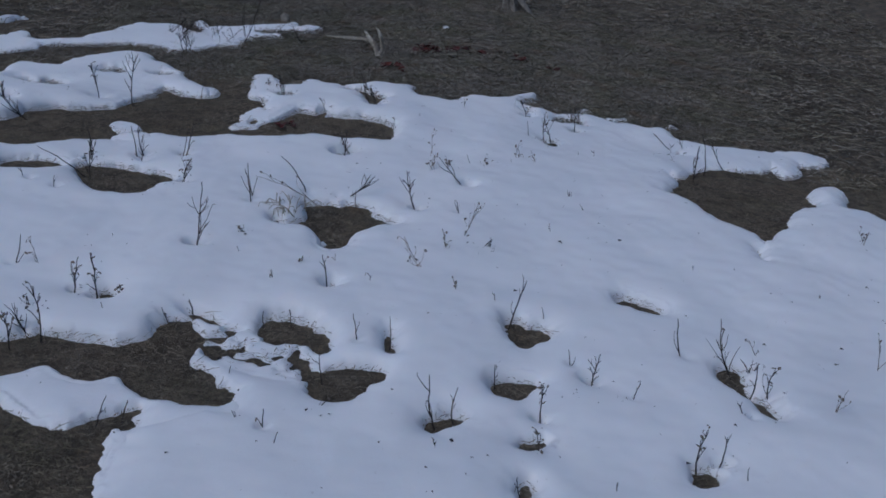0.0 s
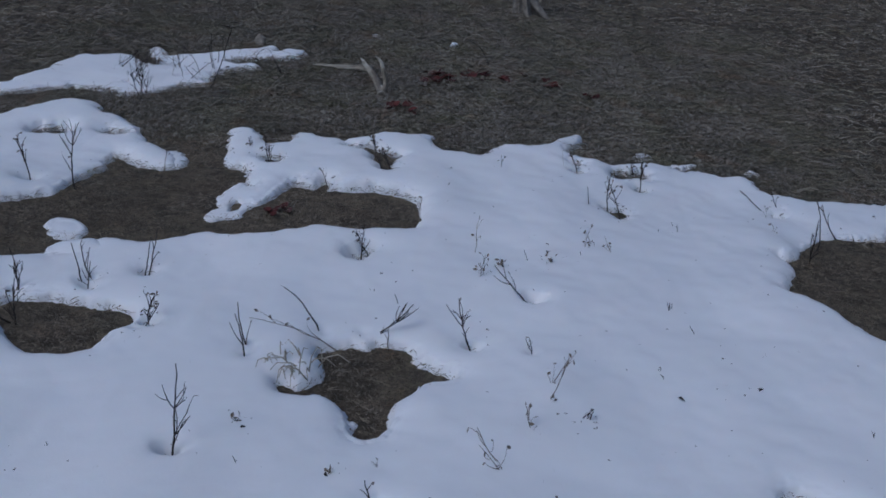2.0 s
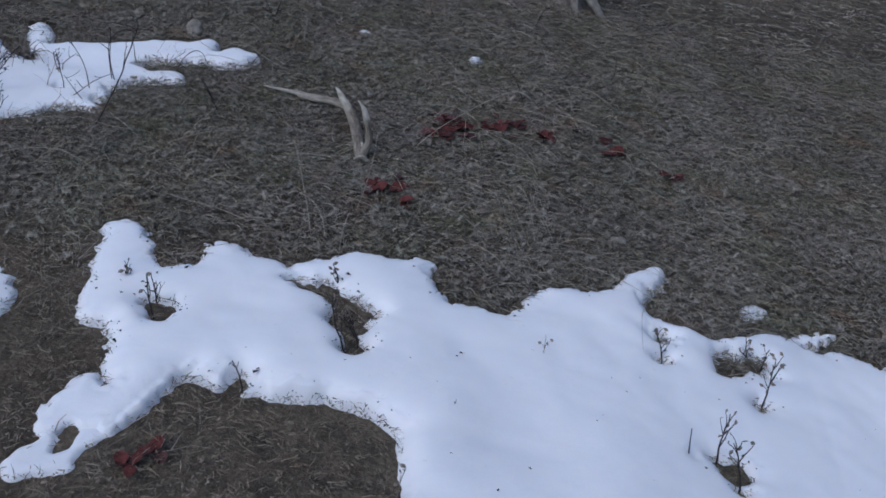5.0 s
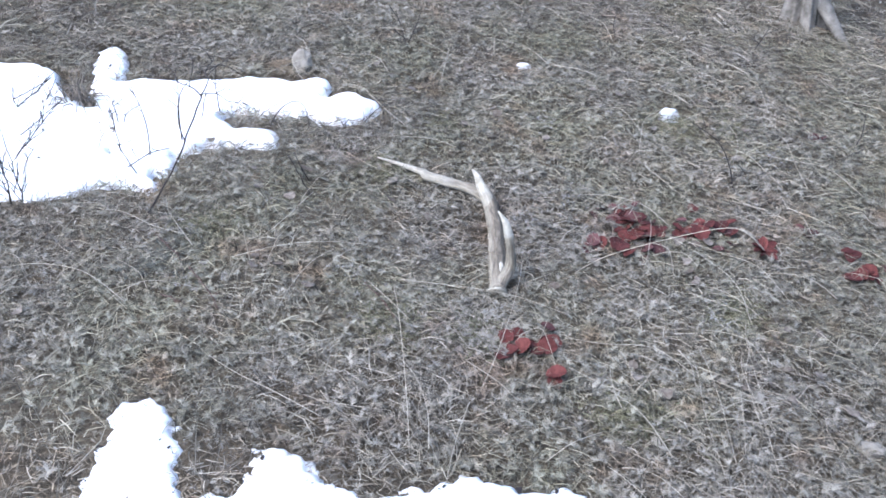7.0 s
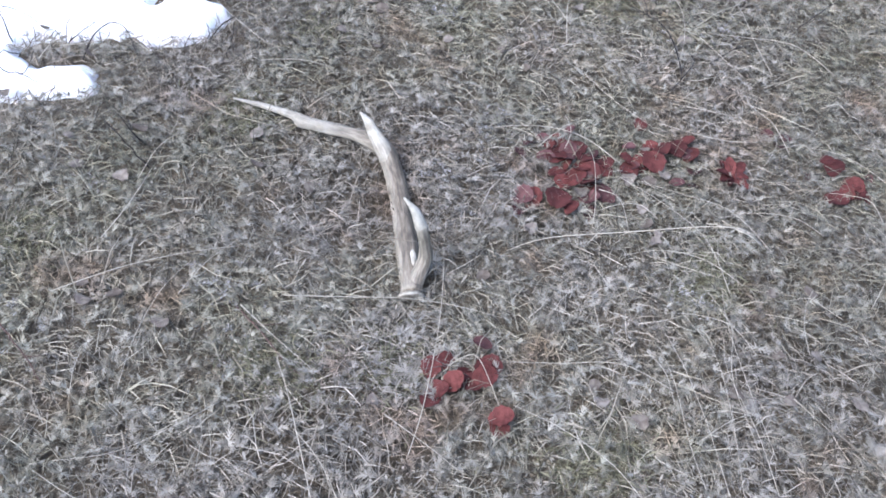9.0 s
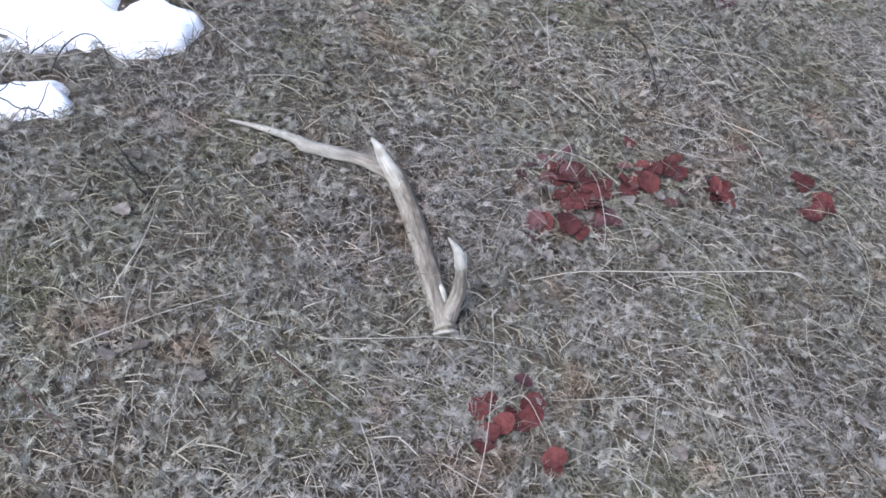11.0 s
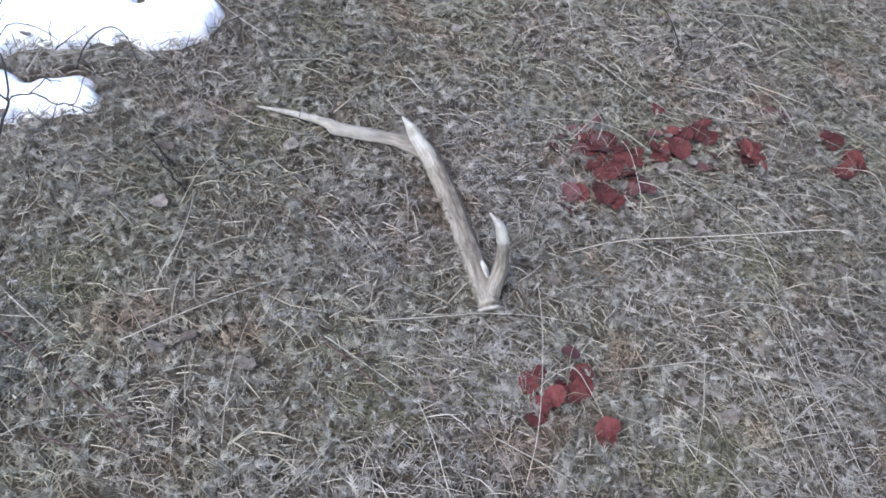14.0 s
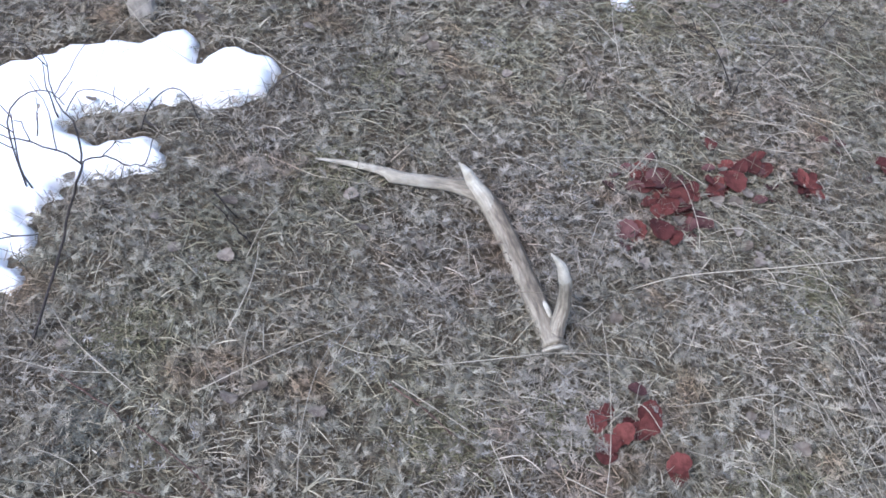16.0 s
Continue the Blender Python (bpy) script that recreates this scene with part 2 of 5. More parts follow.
# ---- snow: lobes and melted hollows, each u, v, half-length, half-width, turn ----
FIELD_NEAR = [
    (0.652, 3.586, 1.078, 1.059, -0.07), (-0.521, 3.414, 0.787, 0.714, -0.38), (1.489, 2.973, 0.735, 0.746, -0.03),
    (0.809, 2.487, 0.63, 0.507, 0.1), (2.023, 3.624, 0.612, 0.342, -1.56), (1.095, 4.578, 0.351, 0.334, -0.09),
    (2.164, 4.07, 0.279, 0.413, 0.4), (0.316, 2.105, 0.339, 0.263, -0.15), (-0.419, 4.089, 0.342, 0.274, 0.1),
    (-1.184, 3.571, 0.27, 0.293, 0.11), (-0.694, 2.801, 0.258, 0.271, -0.48), (1.296, 4.839, 0.143, 0.25, -0.64),
    (0.841, 4.586, 0.19, 0.444, -1.46), (1.31, 2.204, 0.282, 0.107, 0.11), (-0.149, 4.296, 0.133, 0.171, -0.52),
    (0.197, 2.631, 0.186, 0.167, -0.29), (1.513, 4.001, 0.118, 0.223, 1.32), (-0.328, 2.734, 0.212, 0.141, -0.13),
]
FIELD_FAR = [
    (0.77, 4.867, 0.551, 0.549, 0.06), (0.785, 4.366, 0.097, 0.05, -0.58), (1.078, 5.377, 0.158, 0.107, 0.5),
    (1.168, 4.513, 0.088, 0.06, 0.79), (1.237, 4.655, 0.178, 0.157, -0.2), (1.266, 5.178, 0.289, 0.317, 0.06),
    (1.401, 4.91, 0.182, 0.256, -0.5), (1.427, 5.429, 0.058, 0.065, 0.69), (1.544, 4.901, 0.072, 0.05, 0.11),
    (1.636, 5.096, 0.144, 0.173, 0.09), (1.786, 5.145, 0.16, 0.176, 0.05), (1.926, 5.26, 0.065, 0.093, -0.35),
]
FIELD_FAR_LEFT = [
    (-0.302, 5.026, 0.225, 0.255, 0.292), (-0.498, 5.125, 0.097, 0.139, 0.539), (-0.076, 4.919, 0.111, 0.155, -0.997),
    (-0.388, 4.817, 0.064, 0.093, 0.161), (-0.314, 5.23, 0.064, 0.084, 0.512), (-0.557, 5.223, 0.107, 0.063, -1.115),
    (-0.493, 4.998, 0.131, 0.084, -1.344), (-0.172, 5.224, 0.124, 0.033, -0.12), (-0.046, 4.855, 0.216, 0.017, -0.218),
    (-0.17, 4.956, 0.399, 0.07, -0.348), (-0.59, 5.281, 0.05, 0.044, -0.403),
]
SPIT = [
    (1.609, 5.15, 0.189, 0.156, -0.88), (2.009, 5.175, 0.074, 0.203, -0.06), (1.821, 5.212, 0.109, 0.26, -1.31),
    (1.534, 4.962, 0.099, 0.153, -0.22), (2.121, 5.309, 0.12, 0.1, 0.34), (1.485, 4.802, 0.143, 0.049, 1.25),
]
SPUR = [
    (0.12, 5.351, 0.057, 0.048, 0.579), (0.681, 5.509, 0.045, 0.101, -0.418), (0.728, 5.579, 0.035, 0.081, -0.666), (0.758, 5.632, 0.034, 0.026, 0.5),
]
KNOB_RIGHT = [
    (2.095, 4.326, 0.081, 0.167, -0.88), (2.111, 4.684, 0.078, 0.166, -0.31), (2.083, 4.497, 0.057, 0.186, -0.32),
]
PATCH_LEFT = [
    (-1.386, 4.781, 0.413, 0.358, -0.115), (-1.602, 4.515, 0.509, 0.304, 1.004), (-1.316, 5.086, 0.301, 0.449, 0.309),
    (-1.568, 4.233, 0.681, 0.083, -2.33), (-1.383, 5.476, 0.127, 0.134, -0.22), (-0.932, 5.046, 0.075, 0.267, 0.846),
    (-1.697, 4.975, 0.104, 0.196, 0.497), (-1.487, 4.093, 0.085, 0.267, 0.181), (-1.094, 5.222, 0.105, 0.278, 0.573),
    (-1.447, 3.981, 0.087, 0.208, 0.729), (-1.814, 4.586, 0.14, 0.193, -1.181), (-1.424, 4.251, 0.073, 0.098, -0.338),
    (-1.464, 5.38, 0.218, 0.118, 0.95), (-1.397, 5.085, 0.419, 0.087, -0.064),
]
ISLET = [
    (-0.887, 4.279, 0.065, 0.053, -0.626), (-0.929, 4.297, 0.035, 0.047, 0.232),
]
PATCH_FAR = [
    (-1.201, 5.958, 0.226, 0.143, 0.425), (-1.13, 6.069, 0.186, 0.178, -0.682), (-1.367, 6.059, 0.173, 0.16, 0.089),
    (-1.44, 6.183, 0.105, 0.226, 0.852), (-1.036, 6.344, 0.119, 0.095, 0.493), (-0.995, 5.951, 0.058, 0.025, -0.034),
    (-1.183, 5.853, 0.045, 0.135, -0.912), (-1.224, 6.273, 0.034, 0.098, 0.796), (-1.165, 6.231, 0.072, 0.115, 0.459),
]
PATCH_FAR_TOE = [
    (-0.906, 6.2, 0.049, 0.052, 0.93), (-0.871, 6.202, 0.063, 0.032, 0.65), (-0.977, 6.156, 0.035, 0.111, -0.028),
    (-0.793, 6.226, 0.036, 0.026, -0.816), (-0.874, 6.211, 0.048, 0.033, -0.299), (-0.827, 6.218, 0.052, 0.026, 0.389),
    (-0.967, 6.053, 0.017, 0.101, -0.105), (-1.055, 6.416, 0.013, 0.056, -1.54),
]
PATCH_FAR_LOBE = [
    (-1.08, 6.301, 0.146, 0.12, -0.445), (-0.812, 6.455, 0.065, 0.114, -0.51), (-0.864, 6.432, 0.163, 0.089, 0.187),
    (-0.654, 6.448, 0.07, 0.066, -0.203), (-0.99, 6.39, 0.098, 0.078, -0.115), (-1.017, 6.209, 0.119, 0.098, -0.464),
    (-0.712, 6.435, 0.054, 0.134, -1.216), (-0.689, 6.416, 0.05, 0.069, 1.523), (-1.131, 6.282, 0.116, 0.128, 1.158),
]
BIT_KNOB = [
    (-1.332, 6.429, 0.043, 0.096, 0.591), (-1.297, 6.347, 0.028, 0.1, 0.583),
]
BIT_TOP = [
    (-2.533, 5.605, 0.063, 0.084, -0.71), (-2.603, 5.557, 0.068, 0.064, -0.01), (-2.47, 5.646, 0.048, 0.097, -0.35),
    (-2.322, 5.963, 0.023, 0.099, -0.53),
]
BIT_SMALL = [
    (0.150, 6.812, 0.021, 0.036, -0.25), (0.168, 6.79, 0.014, 0.016, 0.4),
]
PATCH_FAR_WEST = [
    (-1.512, 5.983, 0.242, 0.152, -0.84), (-2.096, 5.439, 0.227, 0.176, 0.513), (-1.624, 5.89, 0.276, 0.114, 1.08),
    (-0.766, 4.966, 0.101, 0.043, -1.117), (-2.232, 5.164, 0.315, 0.144, 0.993), (-1.533, 6.205, 0.281, 0.119, 1.07),
    (-2.074, 5.527, 0.079, 0.212, 0.151), (-1.787, 5.653, 0.057, 0.698, -0.945), (-1.805, 5.038, 0.051, 0.029, 1.608),
]
BIT_TOP_B = [
    (-2.818, 6.808, 0.132, 0.129, 0.71), (-2.654, 6.8, 0.107, 0.186, 1.31), (-2.488, 6.804, 0.105, 0.073, -0.44),
]
BIT_TOP_C = [
    (-3.256, 6.887, 0.223, 0.218, 0.18), (-3.429, 6.968, 0.121, 0.089, 0.03),
]
BIT_EDGE = [
    (1.037, 5.611, 0.03, 0.018, 0.6), (1.058, 5.618, 0.026, 0.016, 0.4),
]
BIT_CORNER = [
    (1.494, 5.566, 0.02, 0.029, -0.48),
]
BIT_DOT = [
    (-0.29, 6.887, 0.008, 0.008, -0.87),
]
TAIL = [
    (-0.449, 4.632, 0.027, 0.106, 0.114), (-0.362, 4.693, 0.043, 0.218, -0.411), (-0.441, 4.513, 0.068, 0.043, 1.023),
]
ISLET_NEAR = [
    (-0.122, 2.316, 0.12, 0.774, -1.588), (-0.002, 2.182, 0.172, 0.047, 1.818), (-0.486, 2.703, 0.099, 0.254, -0.583),
]
FIELD_MIDDLE = [
    (-0.409, 5.191, 0.056, 0.044, 0.492), (-0.413, 4.889, 0.044, 0.075, -0.173), (-0.396, 4.698, 0.068, 0.138, -0.563),
    (-0.333, 4.938, 0.065, 0.341, -0.102), (-0.011, 5.098, 0.221, 0.306, -0.471), (0.925, 5.245, 0.026, 0.02, -0.789),
    (0.291, 4.996, 0.255, 0.254, -0.173), (0.326, 4.79, 0.142, 0.376, 0.065), (0.463, 4.547, 0.226, 0.291, 0.719),
    (0.558, 5.27, 0.165, 0.173, -0.215), (0.569, 4.536, 0.36, 0.432, 0.18), (0.63, 5.361, 0.098, 0.144, -0.444),
]
PATCH_FAR_MORE = [
    (-0.91, 6.465, 0.048, 0.128, -1.296), (-1.403, 6.245, 0.04, 0.061, 0.669), (-1.11, 5.896, 0.031, 0.163, -0.807),
    (-0.804, 6.391, 0.044, 0.094, -1.343), (-0.8, 6.377, 0.016, 0.026, -0.525), (-0.942, 6.201, 0.058, 0.069, 1.002),
    (-0.984, 6.042, 0.05, 0.037, 2.341),
]
PATCH_LEFT_MORE = [
    (-0.782, 4.124, 0.096, 0.069, 0.225),
]
FIELD_MORE = [
    (-0.395, 4.321, 0.023, 0.031, 0.229), (0.971, 5.403, 0.359, 0.031, 0.559), (-0.051, 4.403, 0.053, 0.146, 1.576),
    (0.014, 4.431, 0.072, 0.025, 0.109),
]
HOLLOW_MORE = [
    (-0.733, 3.79, 0.15, 0.052, 0.153), (0.297, 3.668, 0.105, 0.04, 0.114),
    (0.922, 2.721, 0.02, 0.028, -1.299),
    (0.886, 2.951, 0.033, 0.056, 0.141),
    (1.537, 2.826, 0.064, 0.028, -0.647),
    (-0.725, 6.491, 0.005, 0.020, 0.3),
    (-1.533, 6.473, 0.12, 0.196, -2.257), (-1.545, 6.378, 0.16, 0.077, 0.645), (-1.561, 6.35, 0.022, 0.155, 1.425),
    (-0.968, 6.515, 0.148, 0.019, 0.511), (-0.645, 4.329, 0.138, 0.115, -0.155), (-0.996, 4.651, 0.046, 0.241, -0.127),
    (0.815, 5.429, 0.08, 0.03, 0.127), (-0.42, 4.45, 0.091, 0.027, 0.432), (1.024, 5.656, 0.018, 0.077, 1.314),
    (-0.52, 4.857, 0.06, 0.057, -0.373), (-0.303, 2.589, 0.134, 0.025, -0.036), (0.357, 2.594, 0.03, 0.047, 0.121),
    (-0.036, 2.257, 0.049, 0.029, -0.887),
]
FIELD_EDGE_LEFT = [
    (-0.66, 4.189, 0.1, 0.05, 0.1), (-0.586, 4.207, 0.1, 0.05, 0.1), (-0.527, 4.263, 0.1, 0.05, 0.1), (-0.46, 4.306, 0.1, 0.05, 0.1), (-0.372, 4.299, 0.1, 0.05, 0.1), (-0.276, 4.306, 0.1, 0.05, 0.1),
]
FIELD_BEHIND = [(0.9, 0.7, 1.9, 1.5, 0.0), (0.2, -0.9, 1.5, 1.1, 0.3), (1.7, -0.7, 1.3, 1.6, -0.4), (-0.6, 0.1, 0.8, 0.6, 0.5)]
HOLLOW_TWIN = [
    (-0.664, 3.699, 0.135, 0.152, 0.67), (-0.748, 3.736, 0.084, 0.129, -2.08), (-0.619, 3.742, 0.091, 0.141, 1.72),
]
HOLLOW_STRIP = [
    (-1.032, 3.715, 0.074, 0.135, -1.09), (-1.087, 3.681, 0.070, 0.071, -1.51),
]
HOLLOW_MIDDLE = [
    (0.188, 3.634, 0.164, 0.127, 1.2), (0.107, 3.582, 0.128, 0.044, 0.59), (0.159, 3.597, 0.088, 0.182, 0.4),
    (0.189, 3.689, 0.08, 0.17, 1.39), (0.213, 3.433, 0.041, 0.08, -0.28), (-0.005, 3.532, 0.022, 0.054, 1.08),
]
HOLLOW_SMALL_A = [
    (-0.332, 2.847, 0.029, 0.02, -0.812),
]
HOLLOW_SMALL_B = [
    (0.28, 3.104, 0.026, 0.025, -0.361),
]
HOLLOW_WIDE = [
    (-0.013, 2.669, 0.011, 0.07, 1.569), (-0.032, 2.492, 0.102, 0.16, 0.95), (-0.242, 2.505, 0.125, 0.09, -0.764),
    (0.061, 2.464, 0.11, 0.074, -0.995), (0.271, 2.802, 0.056, 0.084, -2.006), (-0.071, 2.444, 0.106, 0.009, -0.002),
    (-0.403, 2.475, 0.159, 0.092, 0.929), (-0.094, 2.667, 0.105, 0.044, -1.487),
]
HOLLOW_CRUMB_A = [
    (-0.02, 2.807, 0.065, 0.025, -0.28),
]
HOLLOW_CRUMB_B = [
    (0.215, 2.815, 0.095, 0.079, -0.134), (0.319, 2.78, 0.034, 0.072, 0.284), (0.19, 2.795, 0.074, 0.045, -1.32),
]
HOLLOW_CRUMB_C = [
    (0.416, 2.577, 0.083, 0.084, 0.775), (0.44, 2.614, 0.115, 0.055, 0.422), (0.416, 2.524, 0.048, 0.067, 1.653),
]
HOLLOW_CRUMB_D = [
    (0.061, 2.66, 0.035, 0.049, 0.891),
]
HOLLOW_CORNER = [
    (-0.114, 1.964, 0.131, 0.155, 0.28), (-0.089, 1.853, 0.192, 0.098, 1.168), (-0.197, 2.099, 0.24, 0.021, 0.932),
    (-0.362, 2.222, 0.177, 0.038, -0.368), (-0.114, 2.161, 0.04, 0.185, -0.527),
]
HOLLOW_TUFT_A = [
    (0.907, 2.995, 0.053, 0.071, -0.961), (0.878, 3, 0.04, 0.082, 0.494),
]
HOLLOW_TUFT_B = [
    (0.869, 2.675, 0.052, 0.065, 0.53), (0.883, 2.688, 0.041, 0.067, -0.961),
]
HOLLOW_TUFT_C = [
    (0.697, 2.459, 0.034, 0.038, -0.204), (0.73, 2.489, 0.053, 0.032, 0.606),
]
HOLLOW_TUFT_D = [
    (1.488, 2.921, 0.043, 0.068, -0.027), (1.495, 2.893, 0.04, 0.085, 0.485),
]
HOLLOW_TUFT_E = [
    (1.575, 2.765, 0.03, 0.054, 0.229),
]
HOLLOW_TUFT_F = [
    (1.37, 2.412, 0.036, 0.05, -0.465),
]
HOLLOW_TUFT_G = [
    (0.947, 2.438, 0.046, 0.023, 0.675),
]
HOLLOW_TUFT_H = [
    (0.515, 2.801, 0.02, 0.055, 0.457),
]
HOLLOW_SLIT = [
    (1.208, 3.308, 0.054, 0.046, -0.45), (1.262, 3.278, 0.060, 0.046, -0.5),
]
HOLLOW_SLIT_B = [
    (0.507, 2.828, 0.02, 0.058, 0.182),
]
HOLLOW_TUFT_I = [
    (0.944, 2.241, 0.029, 0.052, 0.029),
]
HOLLOW_FAR_A = [
    (0.989, 5.338, 0.037, 0.054, -1.072), (0.939, 5.308, 0.061, 0.043, 1.158), (0.966, 5.308, 0.026, 0.068, -0.637),
]
HOLLOW_FAR_B = [
    (0.895, 4.901, 0.032, 0.041, -0.48),
]
HOLLOW_FAR_C = [
    (-0.393, 5.002, 0.037, 0.047, 1.096),
]
HOLLOW_CHANNEL = [
    (0.008, 5.082, 0.051, 0.039, -0.029), (0.009, 5.126, 0.054, 0.042, -1.002), (-0.018, 5.119, 0.014, 0.052, 0.454),
    (-0.047, 5.179, 0.029, 0.062, 1.265), (0.011, 5.146, 0.025, 0.071, 1.277), (0.121, 4.527, 0.093, 0.043, 0.203),
    (-0.101, 5.19, 0.033, 0.019, -0.043), (-0.112, 5.185, 0.019, 0.052, 1.232), (0.046, 5.4, 0.023, 0.082, -1.372),
]
HOLLOW_FAR_D = [
    (0.759, 5.33, 0.019, 0.022, -0.161),
]
HOLLOW_FAR_E = [
    (0.039, 4.268, 0.032, 0.041, -0.19),
]
HOLLOW_NOTCH = [
    (-0.815, 6.328, 0.094, 0.016, -0.002), (-1.449, 6.439, 0.033, 0.144, -0.577), (-0.844, 6.271, 0.028, 0.071, 1.689),
    (-0.733, 6.347, 0.016, 0.098, -1.42),
]
HOLLOW_CRUMB_E = [
    (0.165, 2.862, 0.019, 0.045, 2.181),
]
HOLLOW_CRUMB_F = [
    (-0.101, 2.443, 0.098, 0.021, -0.69),
]
HOLLOW_CRUMB_G = [
    (0.311, 2.652, 0.026, 0.018, -0.737),
]
HOLLOW_CRUMB_H = [
    (0.119, 2.426, 0.065, 0.061, 0.715),
]
HOLLOW_CRUMB_I = [
    (-0.109, 2.433, 0.036, 0.008, -0.753),
]
HOLLOW_RIGHT_A = [
    (1.232, 3.296, 0.018, 0.029, -1.391),
]
HOLLOW_LEFT_A = [
    (-1.479, 4.796, 0.069, 0.125, 0.387), (-1.549, 4.773, 0.116, 0.051, -0.501),
]
HOLLOW_LEFT_B = [
    (-1.354, 5.211, 0.041, 0.074, -1.08),
]
HOLLOW_LEFT_C = [
    (-1.101, 5.25, 0.035, 0.056, 1.356),
]
HOLLOW_LEFT_D = [
    (-0.286, 4.444, 0.195, 0.090, 0.464),
]
HOLLOW_KNOB_A = [
    (-1.379, 6.316, 0.116, 0.023, -0.972), (-1.421, 6.394, 0.062, 0.148, 0.737),
]
HOLLOW_KNOB_B = [
    (-1.266, 6.221, 0.022, 0.04, 0.799),
]
HOLLOW_CHANNEL_B = [
    (0.028, 5.027, 0.015, 0.048, 0.189),
]
HOLLOW_FAR_F = [
    (0.77, 5.336, 0.013, 0.014, -0.648),
]
HOLLOW_FAR_G = [
    (-0.121, 5.336, 0.031, 0.102, -0.882),
]
HOLLOW_FAR_H = [
    (-0.242, 4.764, 0.051, 0.038, -0.216),
]
HOLLOW_FAR_I = [
    (-0.168, 4.797, 0.029, 0.043, 0.015),
]
HOLLOW_FAR_J = [
    (-0.443, 4.766, 0.043, 0.009, -0.779),
]
HOLLOW_TAIL_A = [
    (-0.416, 4.408, 0.24, 0.057, 0.457),
]
HOLLOW_TAIL_B = [
    (-0.431, 5.254, 0.06, 0.095, -0.199),
]
HOLLOWS = [HOLLOW_MORE, HOLLOW_TWIN, HOLLOW_STRIP, HOLLOW_MIDDLE, HOLLOW_SMALL_A, HOLLOW_SMALL_B, HOLLOW_WIDE, HOLLOW_CRUMB_A, HOLLOW_CRUMB_B, HOLLOW_CRUMB_C, HOLLOW_CRUMB_D, HOLLOW_CORNER, HOLLOW_TUFT_A, HOLLOW_TUFT_B, HOLLOW_TUFT_C, HOLLOW_TUFT_D, HOLLOW_TUFT_E, HOLLOW_TUFT_F, HOLLOW_TUFT_G, HOLLOW_TUFT_H, HOLLOW_SLIT, HOLLOW_SLIT_B, HOLLOW_TUFT_I, HOLLOW_FAR_A, HOLLOW_FAR_B, HOLLOW_FAR_C, HOLLOW_CHANNEL, HOLLOW_FAR_D, HOLLOW_FAR_E, HOLLOW_NOTCH, HOLLOW_CRUMB_E, HOLLOW_CRUMB_F, HOLLOW_CRUMB_G, HOLLOW_CRUMB_H, HOLLOW_CRUMB_I, HOLLOW_RIGHT_A, HOLLOW_LEFT_A, HOLLOW_LEFT_B, HOLLOW_LEFT_C, HOLLOW_LEFT_D, HOLLOW_KNOB_A, HOLLOW_KNOB_B, HOLLOW_CHANNEL_B, HOLLOW_FAR_F, HOLLOW_FAR_G, HOLLOW_FAR_H, HOLLOW_FAR_I, HOLLOW_FAR_J, HOLLOW_TAIL_A, HOLLOW_TAIL_B]
SNOWS = [
    ("snow_field", FIELD_NEAR + FIELD_MIDDLE + FIELD_FAR + FIELD_FAR_LEFT + FIELD_MORE + FIELD_EDGE_LEFT + SPIT + SPUR + KNOB_RIGHT + FIELD_BEHIND, "broad sheet of old melting snow with bare hollows in it", 0.027),
    ("snow_patch", PATCH_LEFT + PATCH_LEFT_MORE, "long ragged patch of old snow on brown grass", 0.030),
    ("snow_patch", PATCH_FAR + PATCH_FAR_WEST + PATCH_FAR_TOE + PATCH_FAR_LOBE + PATCH_FAR_MORE, "lobed patch of melting snow behind the antler", 0.013),
    ("snow_patch", BIT_KNOB, "short tongue of snow behind the far patch", 0.006),
    ("snow_patch", BIT_TOP, "thin far strip of old snow", 0.025),
    ("snow_patch", BIT_TOP_B, "broken far scrap of old snow", 0.015),
    ("snow_patch", BIT_TOP_C, "small far patch of old snow", 0.018),
    ("snow_patch", ISLET, "small islet of snow between larger patches", 0.005),
    ("snow_patch", ISLET_NEAR, "rounded islet of snow in a bare hollow", 0.020),
    ("snow_patch", TAIL, "thin melting tail of snow beside a bare hollow", 0.005),
    ("snow_lump", BIT_SMALL, "small white lump of snow on dead grass", 0.020),
    ("snow_lump", BIT_DOT, "tiny white crumb of snow among grass", 0.006),
    ("snow_lump", BIT_EDGE, "flat melting scrap of snow on brown grass", 0.012),
    ("snow_lump", BIT_CORNER, "tiny melting scrap of old snow on turf", 0.012),
]


# stems that stand in and round the snow: u, v, the way to the tip in metres, kind
# kinds: 0 plain stick, 1 forked, 2 branched, 3 with dry leaves, 4 thin pale weed
STEMS_NEAR_LEFT = [
    (-0.20, 3.23, 0.052, 0.023, 0.208, 2), (-0.66, 2.91, 0.041, 0.027, 0.089, 0), (-0.58, 2.93, -0.009, -0.005, 0.100, 4),
    (-0.43, 2.84, 0.027, 0.016, 0.088, 3), (-0.36, 2.83, 0.012, 0.007, 0.122, 3), (-0.39, 2.55, 0.014, 0.009, 0.138, 3),
    (-0.45, 2.50, 0.006, 0.004, 0.090, 3), (-0.05, 2.80, -0.005, -0.002, 0.042, 1), (-0.11, 2.76, -0.012, -0.006, 0.030, 1),
    (0.10, 3.04, 0.014, 0.005, 0.047, 0), (-0.08, 3.32, -0.001, -0.000, 0.031, 0), (-0.03, 3.19, -0.011, -0.004, 0.041, 0),
    (-0.09, 2.23, 0.035, 0.021, 0.054, 0), (-0.04, 2.26, 0.022, 0.013, 0.031, 0), (0.30, 2.29, 0.014, 0.006, 0.060, 0),
    (0.23, 2.30, 0.002, 0.001, 0.039, 0),
]
